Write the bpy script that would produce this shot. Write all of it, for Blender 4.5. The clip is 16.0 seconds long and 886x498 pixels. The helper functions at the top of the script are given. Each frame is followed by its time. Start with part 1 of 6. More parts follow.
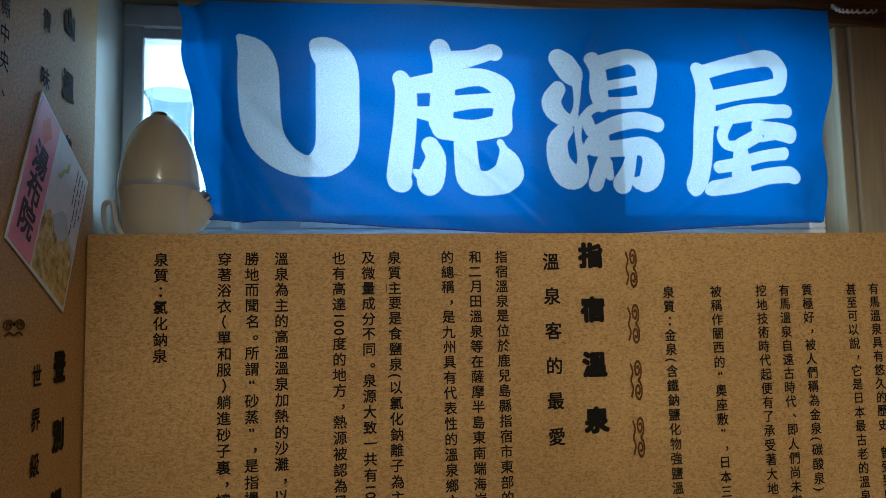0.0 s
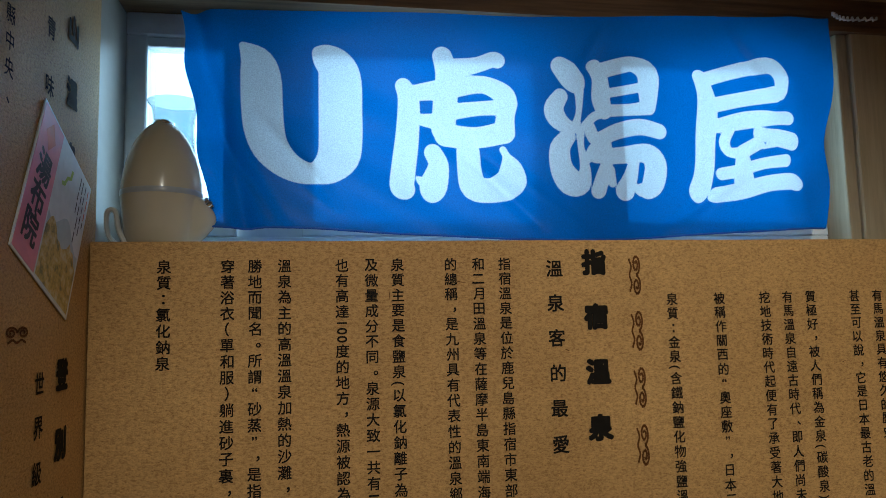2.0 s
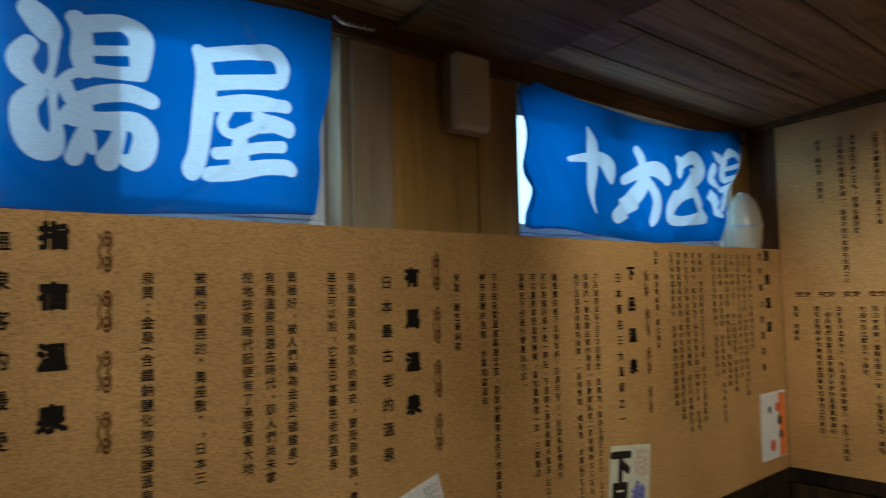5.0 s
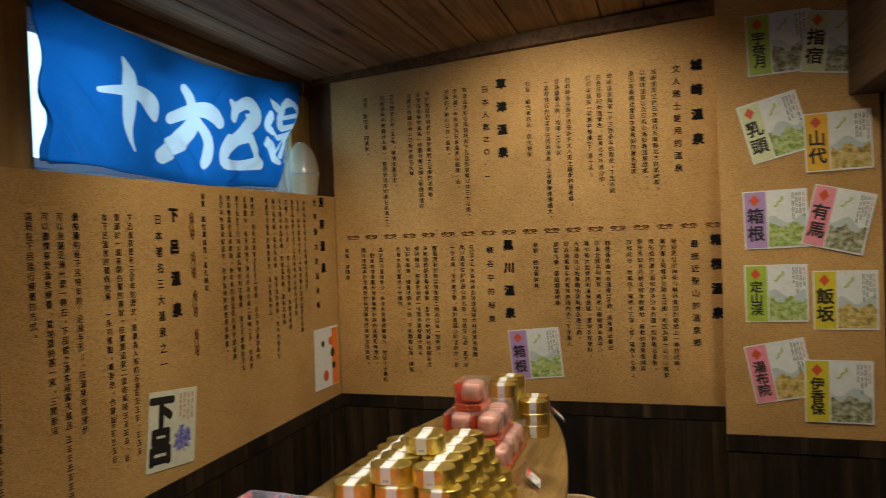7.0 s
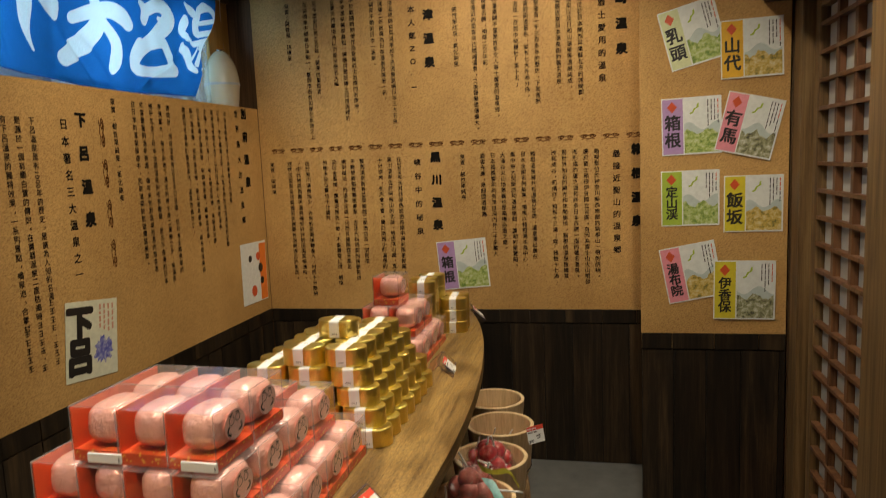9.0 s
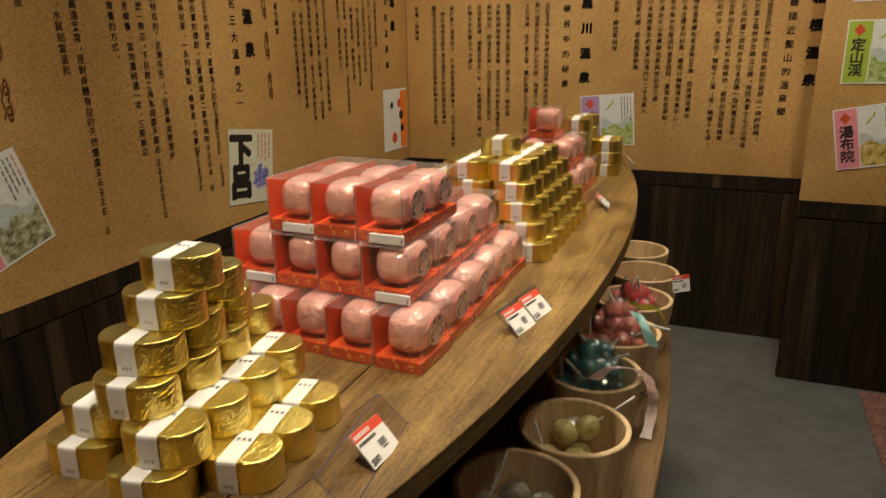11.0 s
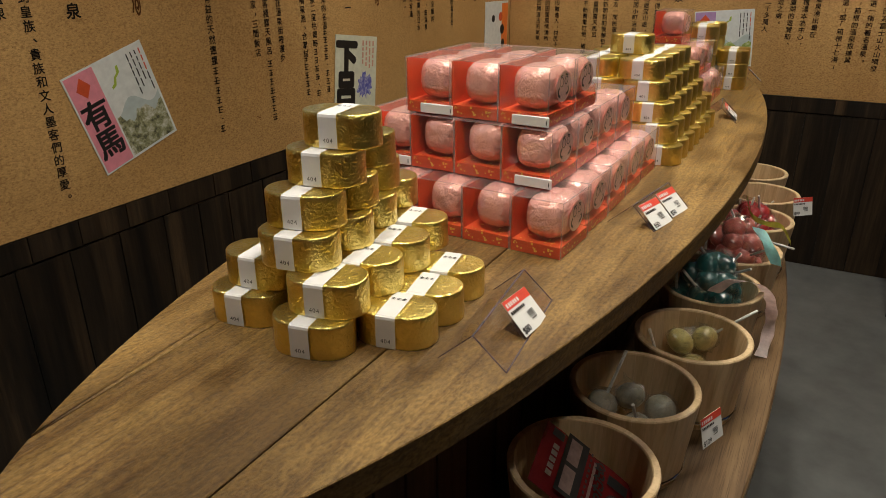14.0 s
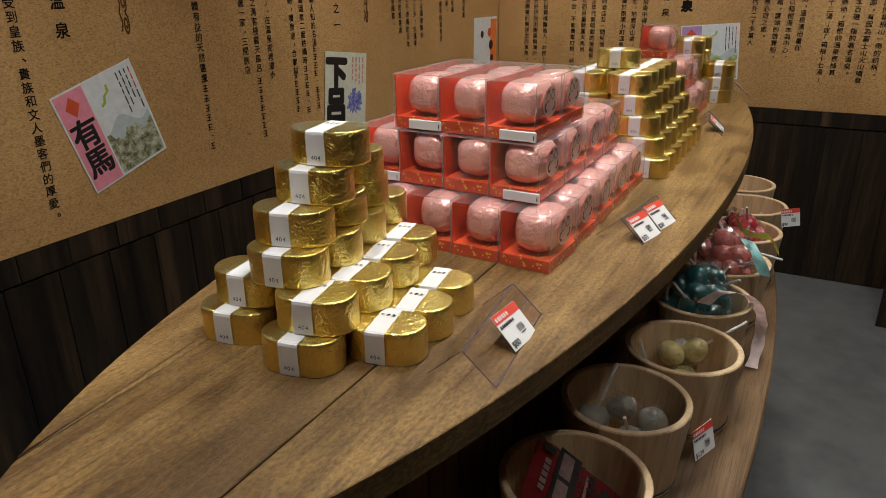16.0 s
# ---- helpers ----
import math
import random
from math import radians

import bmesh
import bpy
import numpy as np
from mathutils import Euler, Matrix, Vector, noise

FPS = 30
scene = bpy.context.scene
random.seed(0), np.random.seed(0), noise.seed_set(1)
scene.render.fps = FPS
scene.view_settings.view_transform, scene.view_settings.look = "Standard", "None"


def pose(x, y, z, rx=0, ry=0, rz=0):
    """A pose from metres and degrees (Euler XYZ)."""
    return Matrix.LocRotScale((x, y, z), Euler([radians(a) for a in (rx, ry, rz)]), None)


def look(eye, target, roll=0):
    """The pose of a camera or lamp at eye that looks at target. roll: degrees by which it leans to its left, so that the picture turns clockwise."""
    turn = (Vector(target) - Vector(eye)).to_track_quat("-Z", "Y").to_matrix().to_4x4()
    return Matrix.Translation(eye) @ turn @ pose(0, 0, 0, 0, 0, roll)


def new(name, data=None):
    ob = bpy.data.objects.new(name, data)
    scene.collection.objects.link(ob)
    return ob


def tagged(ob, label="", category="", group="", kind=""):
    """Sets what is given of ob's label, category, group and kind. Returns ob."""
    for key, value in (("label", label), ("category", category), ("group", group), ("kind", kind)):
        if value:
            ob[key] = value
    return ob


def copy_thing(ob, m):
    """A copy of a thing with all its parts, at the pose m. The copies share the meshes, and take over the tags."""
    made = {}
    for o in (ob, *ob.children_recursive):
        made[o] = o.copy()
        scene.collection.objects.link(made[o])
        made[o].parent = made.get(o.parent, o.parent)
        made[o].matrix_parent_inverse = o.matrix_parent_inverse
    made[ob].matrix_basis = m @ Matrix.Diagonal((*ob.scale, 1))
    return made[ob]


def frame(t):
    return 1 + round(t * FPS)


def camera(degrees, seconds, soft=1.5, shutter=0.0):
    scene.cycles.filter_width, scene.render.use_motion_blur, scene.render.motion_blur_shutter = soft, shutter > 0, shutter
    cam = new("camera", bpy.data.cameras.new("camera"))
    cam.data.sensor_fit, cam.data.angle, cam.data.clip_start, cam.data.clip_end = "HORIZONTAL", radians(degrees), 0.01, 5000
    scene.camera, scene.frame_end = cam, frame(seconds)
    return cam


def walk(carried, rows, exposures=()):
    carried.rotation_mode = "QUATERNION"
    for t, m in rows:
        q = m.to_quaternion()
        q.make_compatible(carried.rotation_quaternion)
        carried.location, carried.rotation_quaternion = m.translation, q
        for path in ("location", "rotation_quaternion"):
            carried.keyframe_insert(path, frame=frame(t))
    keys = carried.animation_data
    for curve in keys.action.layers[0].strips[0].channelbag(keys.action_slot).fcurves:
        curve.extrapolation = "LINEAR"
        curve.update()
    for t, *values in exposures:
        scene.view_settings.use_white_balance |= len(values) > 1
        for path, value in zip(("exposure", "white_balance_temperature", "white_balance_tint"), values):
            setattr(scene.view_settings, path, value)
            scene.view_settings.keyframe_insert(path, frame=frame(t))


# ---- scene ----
cam = camera(64.77, 16.0, soft=0.75, shutter=0.45)
PATH = [
    (0, (-0.0355, 0.3086, 1.5317), (0.2324, 1.8394, 1.6674), -1.22),
    (0.5, (-0.0383, 0.3089, 1.533), (0.2317, 1.8384, 1.6794), -1.28),
    (1, (-0.0374, 0.3088, 1.5317), (0.2333, 1.8379, 1.6811), -1.3),
    (1.5, (-0.0387, 0.3092, 1.5323), (0.2308, 1.8381, 1.6847), -1.34),
    (2, (-0.0424, 0.312, 1.5284), (0.2275, 1.8405, 1.6842), -1.33),
    (2.5, (-0.0351, 0.3127, 1.5296), (0.2267, 1.8437, 1.6753), -1.4),
    (3, (-0.0073, 0.3083, 1.5284), (0.3032, 1.8309, 1.666), -1.58),
    (3.5, (0.0351, 0.3056, 1.5335), (0.5009, 1.7912, 1.6326), -1.41),
    (4, (0.0886, 0.2865, 1.5326), (0.7294, 1.7056, 1.6273), -1.09),
    (4.5, (0.1267, 0.2775, 1.5337), (0.9708, 1.5867, 1.6184), -0.9),
    (5, (0.1664, 0.2454, 1.5248), (1.2091, 1.4023, 1.6144), -1.19),
    (5.2, (0.1814, 0.2265, 1.5299), (1.2894, 1.3219, 1.6089), -0.94),
    (7.3, (0.2855, 0.0541, 1.462), (1.799, 0.4307, 1.4281), -2.08),
    (7.5, (0.2833, 0.0468, 1.4575), (1.8055, 0.3865, 1.4244), -2.13),
    (8, (0.2856, 0.0102, 1.4456), (1.8163, 0.3044, 1.3826), -2.89),
    (8.2, (0.2841, 0.008, 1.4392), (1.8153, 0.2928, 1.3502), -3.21),
    (10.3, (0.2707, 0.0598, 1.3239), (1.7121, 0.5232, 0.948), -1.39),
    (10.5, (0.2648, 0.0676, 1.3203), (1.6905, 0.567, 0.931), -1.34),
    (11, (0.2517, 0.0882, 1.2974), (1.6283, 0.6603, 0.8378), -0.93),
    (11.5, (0.2407, 0.1067, 1.2788), (1.5737, 0.7246, 0.7547), -0.8),
    (12, (0.2268, 0.1267, 1.2649), (1.5197, 0.7977, 0.7065), -0.43),
    (12.5, (0.2176, 0.1388, 1.2554), (1.4833, 0.8464, 0.68), -0.31),
    (13, (0.2131, 0.1413, 1.248), (1.4738, 0.8451, 0.6574), -0.26),
    (13.5, (0.2123, 0.1463, 1.244), (1.4675, 0.8501, 0.6419), -0.4),
    (14, (0.2128, 0.1479, 1.2442), (1.4669, 0.8528, 0.641), -0.42),
    (14.5, (0.2135, 0.1471, 1.2444), (1.4727, 0.8512, 0.6508), -0.48),
    (15, (0.2138, 0.1454, 1.2455), (1.478, 0.8465, 0.6592), -0.52),
    (15.5, (0.2132, 0.1441, 1.2457), (1.4837, 0.8389, 0.6654), -0.7),
    (16, (0.213, 0.1442, 1.2459), (1.4859, 0.8397, 0.672), -0.8),
]
EXPOSURES = [(0, 0.0, 6150, 10), (2.5, 0.0, 6150, 10), (4.0, -0.08, 6150, 10), (5.2, -0.29, 6200, 10), (7.5, -0.05, 7000, 10), (10.5, 0.1, 7250, 12), (12, 0.0, 7250, 12),
             (13, 0.0, 6800, 12), (14, 0.0, 6300, 12), (15, 0.0, 6000, 13), (16, 0.0, 5700, 14)]
walk(cam, [(t, look(eye, target, roll)) for t, eye, target, roll in PATH], EXPOSURES)

# ---- light ----
FLOOR = 0.0
NORTH, EAST, WEST, SOUTH = 1.560, 3.385, -0.425, -2.1
PROUD = 3.005
COUNTER = 0.938


def ceil_z(y):
    """The boarded ceiling climbs gently away from the window wall."""
    return 2.237 + 0.10 * (1.64 - y)


world = bpy.data.worlds.new("sky")
scene.world = world
world.use_nodes = True
wnt = world.node_tree
sky = wnt.nodes.new("ShaderNodeTexSky")
sky.sky_type, sky.sun_disc, sky.sun_elevation, sky.sun_rotation = "NISHITA", False, radians(35), radians(200)
wnt.links.new(sky.outputs["Color"], wnt.nodes["Background"].inputs["Color"])
wnt.nodes["Background"].inputs["Strength"].default_value = 0.12


def spot(at, target, watts, angle, blend=0.85, colour=(1.0, 0.925, 0.755), radius=0.035):
    data = bpy.data.lights.new("downlight_lamp", "SPOT")
    data.energy, data.spot_size, data.spot_blend, data.color, data.shadow_soft_size = watts, radians(angle), blend, colour, radius
    ob = new("downlight_lamp", data)
    ob.matrix_world = look(at, target)
    return ob


# unseen ceiling spots at estimated places; the 90 W and 160-degree rows are added fill
SPOTS = [
    ((0.48, 0.42, 2.32), (0.66, 0.47, 0.94), 46.0, 68),
    ((1.15, 0.42, 2.3), (1.06, 0.46, 0.94), 32.0, 72),
    ((1.75, 0.5, 2.29), (1.62, 0.52, 0.94), 22.0, 90),
    ((1.90, 0.45, 2.32), (2.68, 1.56, 1.05), 44.0, 84),
    ((2.62, 0.48, 2.32), (3.36, 0.42, 1.35), 31.0, 124),
    ((0.10, -0.45, 2.38), (0.45, 1.4, 1.34), 90.0, 60),
    ((1.85, -0.20, 2.36), (2.45, -0.20, 0.5), 44.0, 125),
    ((1.65, 0.28, 2.32), (1.65, 0.35, 0), 25.0, 160),
    ((0.55, -0.38, 2.38), (1.18, 0.20, 0.58), 20.0, 52),
]
for place, target, watts, angle in SPOTS:
    spot(place, target, watts, angle)

# daylight falls in through the two high windows
for x0, x1 in ((-0.40, 1.11), (1.80, 3.20)):
    data = bpy.data.lights.new("window_daylight", "AREA")
    data.shape, data.size, data.size_y, data.energy, data.color = "RECTANGLE", x1 - x0, 0.43, 8, (0.62, 0.82, 1.0)
    new("window_daylight", data).matrix_world = look(((x0 + x1) / 2, 1.95, 1.93), ((x0 + x1) / 2, 0.8, 1.75))


# ---- materials ----
def links(nt, *pairs):
    for a, b in pairs:
        nt.links.new(a, b)


def base_material(name, rough=0.6, metal=0.0, spec=0.5):
    m = bpy.data.materials.new(name)
    m.use_nodes = True
    nt = m.node_tree
    b = nt.nodes["Principled BSDF"]
    b.inputs["Roughness"].default_value, b.inputs["Metallic"].default_value = rough, metal
    b.inputs["Specular IOR Level"].default_value = spec
    return m, nt, b


def ramp(nt, stops):
    r = nt.nodes.new("ShaderNodeValToRGB")
    while len(r.color_ramp.elements) < len(stops):
        r.color_ramp.elements.new(0.5)
    for e, (p, c) in zip(r.color_ramp.elements, stops):
        e.position, e.color = p, (*c, 1)
    return r


def coords(nt, scale=(1, 1, 1), jitter=True):
    tc, mp = nt.nodes.new("ShaderNodeTexCoord"), nt.nodes.new("ShaderNodeMapping")
    mp.inputs["Scale"].default_value = scale
    links(nt, (tc.outputs["Object"], mp.inputs["Vector"]))
    if jitter:
        oi, mul = nt.nodes.new("ShaderNodeObjectInfo"), nt.nodes.new("ShaderNodeMath")
        mul.operation, mul.inputs[1].default_value = "MULTIPLY", 37.0
        links(nt, (oi.outputs["Random"], mul.inputs[0]), (mul.outputs[0], mp.inputs["Location"]))
    return mp.outputs["Vector"]


def noise_tex(nt, vec, scale, detail=4.0, rough=0.6, distort=0.0):
    n = nt.nodes.new("ShaderNodeTexNoise")
    n.inputs["Scale"].default_value, n.inputs["Detail"].default_value = scale, detail
    n.inputs["Roughness"].default_value, n.inputs["Distortion"].default_value = rough, distort
    links(nt, (vec, n.inputs["Vector"]))
    return n.outputs["Fac"]


def bump(nt, b, height, strength, distance=0.002):
    n = nt.nodes.new("ShaderNodeBump")
    n.inputs["Strength"].default_value, n.inputs["Distance"].default_value = strength, distance
    links(nt, (height, n.inputs["Height"]), (n.outputs["Normal"], b.inputs["Normal"]))


def mixed(nt, fac, a, b_col, mode="MIX"):
    mx = nt.nodes.new("ShaderNodeMix")
    mx.data_type, mx.blend_type = "RGBA", mode
    for sock, v in ((mx.inputs["Factor"], fac), (mx.inputs["A"], a), (mx.inputs["B"], b_col)):
        if isinstance(v, (int, float)):
            sock.default_value = v
        elif isinstance(v, tuple):
            sock.default_value = (*v, 1)
        else:
            links(nt, (v, sock))
    return mx.outputs["Result"]


def plain(name, colour, rough=0.5, metal=0.0, grain=0.12, scale=40.0, bumpy=0.05, spec=0.5):
    """A surface of one colour with faint blotches and fine relief."""
    m, nt, b = base_material(name, rough, metal, spec)
    v = coords(nt)
    n = noise_tex(nt, v, scale)
    dark, light = tuple(c * (1 - grain) for c in colour), tuple(min(1, c * (1 + grain)) for c in colour)
    r = ramp(nt, [(0.3, dark), (0.7, light)])
    links(nt, (n, r.inputs["Fac"]), (r.outputs["Color"], b.inputs["Base Color"]))
    if bumpy:
        bump(nt, b, noise_tex(nt, v, scale * 6), bumpy)
    return m


def wood(name, dark, mid, light, axis="x", rough=0.55, fine=1.0, knots=0.0, bumpy=0.25, spread=0.25, streaks=0.75, pored=0.0):
    """Grain along one axis, with broad bands, fine pores, knots and a tone of its own for each board."""
    m, nt, b = base_material(name, rough, 0, 0.35)
    k = {"x": (0.7, 9, 9), "y": (9, 0.7, 9), "z": (9, 9, 0.7)}[axis]
    v = coords(nt, tuple(fine * c for c in k))
    broad = noise_tex(nt, v, 1.6, 5, 0.6, 0.8)
    pores = noise_tex(nt, v, 14, 6, 0.72)
    streak = noise_tex(nt, coords(nt, tuple(fine * {0.7: 1.1, 9: 75}[c] for c in k)), 1.0, 3, 0.6)
    r = ramp(nt, [(0.28, dark), (0.5, mid), (0.75, light)])
    add = nt.nodes.new("ShaderNodeMath")
    add.operation = "MULTIPLY_ADD"
    add.inputs[1].default_value = 0.45
    sub = nt.nodes.new("ShaderNodeMath")
    sub.operation, sub.inputs[1].default_value = "SUBTRACT", 0.22
    links(nt, (pores, add.inputs[0]), (broad, add.inputs[2]), (add.outputs[0], sub.inputs[0]), (sub.outputs[0], r.inputs["Fac"]))
    sr = ramp(nt, [(0.34, (0.52, 0.48, 0.44)), (0.52, (1, 1, 1))])
    links(nt, (streak, sr.inputs["Fac"]))
    col = mixed(nt, streaks, r.outputs["Color"], sr.outputs["Color"], "MULTIPLY")
    if pored:
        pv = noise_tex(nt, coords(nt, tuple({0.7: 14, 9: 620}[c] for c in k)), 1.0, 3, 0.6)
        pr = ramp(nt, [(0.36, (0.45, 0.40, 0.36)), (0.47, (1, 1, 1))])
        cloud = noise_tex(nt, coords(nt, (5, 5, 5)), 1.0, 4, 0.6)
        cr = ramp(nt, [(0.35, (0.62, 0.60, 0.58)), (0.6, (1, 1, 1))])
        links(nt, (pv, pr.inputs["Fac"]), (cloud, cr.inputs["Fac"]))
        col = mixed(nt, pored, col, pr.outputs["Color"], "MULTIPLY")
        col = mixed(nt, 0.8 * pored, col, cr.outputs["Color"], "MULTIPLY")
    oi = nt.nodes.new("ShaderNodeObjectInfo")
    tone = ramp(nt, [(0, (1 - spread,) * 3), (1, (1.0, 1.0, 1.0))])
    links(nt, (oi.outputs["Random"], tone.inputs["Fac"]))
    col = mixed(nt, 1.0, col, tone.outputs["Color"], "MULTIPLY")
    if knots:
        kv = coords(nt, tuple({0.7: 2.2, 9: 5}[c] for c in k))
        vor = nt.nodes.new("ShaderNodeTexVoronoi")
        vor.inputs["Scale"].default_value = 1.0
        links(nt, (kv, vor.inputs["Vector"]))
        kr = ramp(nt, [(0.05, (1, 1, 1)), (0.16, (0, 0, 0))])
        links(nt, (vor.outputs["Distance"], kr.inputs["Fac"]))
        amt = nt.nodes.new("ShaderNodeMath")
        amt.operation, amt.inputs[1].default_value = "MULTIPLY", knots
        links(nt, (kr.outputs["Color"], amt.inputs[0]))
        col = mixed(nt, amt.outputs[0], col, tuple(c * 0.35 for c in dark))
    links(nt, (col, b.inputs["Base Color"]))
    bump(nt, b, add.outputs[0], bumpy, 0.0015)
    return m


def paper_wall(name, tone=1.0):
    """Brown kraft wallpaper: coarse mottled grain, its relief shading put into the colour, broad fading."""
    m, nt, b = base_material(name, 0.62, 0, 0.35)
    v = coords(nt, jitter=False)
    wide = noise_tex(nt, v, 1.7, 3)
    mott = noise_tex(nt, coords(nt, (160, 160, 275), False), 1.0, 5, 0.70)
    speck = noise_tex(nt, coords(nt, (141, 141, 308), False), 1.0, 4, 0.7)
    r1 = ramp(nt, [(0.35, (0.42 * tone, 0.240 * tone, 0.083 * tone)), (0.65, (0.56 * tone, 0.338 * tone, 0.127 * tone))])
    r2 = ramp(nt, [(0.35, (0.67, 0.61, 0.54)), (0.50, (0.97, 0.97, 0.97)), (0.66, (1.18, 1.18, 1.16))])
    r3 = ramp(nt, [(0.34, (0.66, 0.60, 0.54)), (0.46, (1, 1, 1))])
    links(nt, (wide, r1.inputs["Fac"]), (mott, r2.inputs["Fac"]), (speck, r3.inputs["Fac"]))
    c = mixed(nt, 1.0, r1.outputs["Color"], r2.outputs["Color"], "MULTIPLY")
    c = mixed(nt, 1.0, c, r3.outputs["Color"], "MULTIPLY")
    links(nt, (c, b.inputs["Base Color"]))
    bump(nt, b, mott, 0.8, 0.0016)
    return m


def clear(name, tint=(1, 1, 1), rough=0.05, see=0.85):
    """Thin clear plastic film: mostly seen through, with a glossy skin."""
    m = bpy.data.materials.new(name)
    m.use_nodes = True
    nt = m.node_tree
    nt.nodes.remove(nt.nodes["Principled BSDF"])
    tr, gl, mx = (nt.nodes.new(k) for k in ("ShaderNodeBsdfTransparent", "ShaderNodeBsdfGlossy", "ShaderNodeMixShader"))
    lw, pw, mul = nt.nodes.new("ShaderNodeLayerWeight"), nt.nodes.new("ShaderNodeMath"), nt.nodes.new("ShaderNodeMath")
    tr.inputs["Color"].default_value = (*tint, 1)
    gl.inputs["Roughness"].default_value = rough
    lw.inputs["Blend"].default_value = 0.5
    pw.operation, pw.inputs[1].default_value = "POWER", 3.5
    mul.operation, mul.inputs[1].default_value = "MULTIPLY_ADD", 0.55
    mul.inputs[2].default_value = 0.035 + (1 - see) * 0.3
    links(nt, (lw.outputs["Facing"], pw.inputs[0]), (pw.outputs[0], mul.inputs[0]), (mul.outputs[0], mx.inputs["Fac"]), (tr.outputs[0], mx.inputs[1]), (gl.outputs[0], mx.inputs[2]),
          (mx.outputs[0], nt.nodes["Material Output"].inputs["Surface"]))
    return m


def cloth_print(name, ground, ink):
    """Thin dyed cloth, lit through from behind; the attribute 'ink' is the printed figure."""
    m = bpy.data.materials.new(name)
    m.use_nodes = True
    nt = m.node_tree
    nt.nodes.remove(nt.nodes["Principled BSDF"])
    at = nt.nodes.new("ShaderNodeAttribute")
    at.attribute_name = "ink"
    edge = ramp(nt, [(0.49, (1, 1, 1)), (0.51, (0, 0, 0))])
    weave = noise_tex(nt, coords(nt, (420, 420, 420), False), 1.0, 2)
    wr = ramp(nt, [(0.3, (0.72, 0.72, 0.72)), (0.7, (1, 1, 1))])
    links(nt, (at.outputs["Fac"], edge.inputs["Fac"]), (weave, wr.inputs["Fac"]))
    col = mixed(nt, edge.outputs["Color"], ground, ink)
    col = mixed(nt, 1.0, col, wr.outputs["Color"], "MULTIPLY")
    di, tl, tp, m1, m2 = (nt.nodes.new(k) for k in ("ShaderNodeBsdfDiffuse", "ShaderNodeBsdfTranslucent", "ShaderNodeBsdfTransparent", "ShaderNodeMixShader", "ShaderNodeMixShader"))
    m1.inputs["Fac"].default_value, m2.inputs["Fac"].default_value = 0.50, 0.22
    wr1 = noise_tex(nt, coords(nt, (3, 3, 5), False), 1.0, 2, 0.5, 0.3)
    bp = nt.nodes.new("ShaderNodeBump")
    bp.inputs["Strength"].default_value, bp.inputs["Distance"].default_value = 0.3, 0.03
    links(nt, (wr1, bp.inputs["Height"]), (bp.outputs["Normal"], di.inputs["Normal"]), (bp.outputs["Normal"], tl.inputs["Normal"]))
    links(nt, (col, di.inputs["Color"]), (col, tl.inputs["Color"]), (col, tp.inputs["Color"]), (di.outputs[0], m1.inputs[1]), (tl.outputs[0], m1.inputs[2]),
          (m1.outputs[0], m2.inputs[1]), (tp.outputs[0], m2.inputs[2]))
    gl, m3 = nt.nodes.new("ShaderNodeBsdfGlossy"), nt.nodes.new("ShaderNodeMixShader")
    gl.inputs["Roughness"].default_value, m3.inputs["Fac"].default_value = 0.45, 0.008
    links(nt, (bp.outputs["Normal"], gl.inputs["Normal"]), (m2.outputs[0], m3.inputs[1]), (gl.outputs[0], m3.inputs[2]), (m3.outputs[0], nt.nodes["Material Output"].inputs["Surface"]))
    return m


def glow(name, colour, strength):
    m = bpy.data.materials.new(name)
    m.use_nodes = True
    nt = m.node_tree
    nt.nodes.remove(nt.nodes["Principled BSDF"])
    e = nt.nodes.new("ShaderNodeEmission")
    e.inputs["Color"].default_value, e.inputs["Strength"].default_value = (*colour, 1), strength
    links(nt, (e.outputs[0], nt.nodes["Material Output"].inputs["Surface"]))
    return m


def foil(name, colour, rough=0.3, metal=1.0, size=1.0, depth=1.0):
    """Crinkled metal foil: sharp creases of two sizes over a soft wave."""
    m, nt, b = base_material(name, rough, metal)
    v = coords(nt)
    warp = nt.nodes.new("ShaderNodeTexNoise")
    warp.inputs["Scale"].default_value = 60 * size
    mv = mixed(nt, 0.012, v, warp.outputs["Color"])
    links(nt, (v, warp.inputs["Vector"]))
    creases = []
    for sc in (110, 230):
        vor = nt.nodes.new("ShaderNodeTexVoronoi")
        vor.feature = "DISTANCE_TO_EDGE"
        vor.inputs["Scale"].default_value = sc * size
        links(nt, (mv, vor.inputs["Vector"]))
        creases.append(vor.outputs["Distance"])
    n2 = noise_tex(nt, v, 90 * size, 5, 0.7)
    a1, a2 = nt.nodes.new("ShaderNodeMath"), nt.nodes.new("ShaderNodeMath")
    for a in (a1, a2):
        a.operation = "MULTIPLY_ADD"
    a1.inputs[1].default_value, a2.inputs[1].default_value = 1.1, 0.55
    soften = nt.nodes.new("ShaderNodeMath")
    soften.operation, soften.inputs[1].default_value = "MULTIPLY", 0.4
    links(nt, (n2, soften.inputs[0]))
    links(nt, (creases[0], a1.inputs[0]), (soften.outputs[0], a1.inputs[2]), (creases[1], a2.inputs[0]), (a1.outputs[0], a2.inputs[2]))
    r = ramp(nt, [(0.32, tuple(c * 0.9 for c in colour)), (0.6, colour)])
    links(nt, (n2, r.inputs["Fac"]), (r.outputs["Color"], b.inputs["Base Color"]))
    bump(nt, b, a2.outputs[0], 0.75 * depth, 0.0035 / size)
    return m


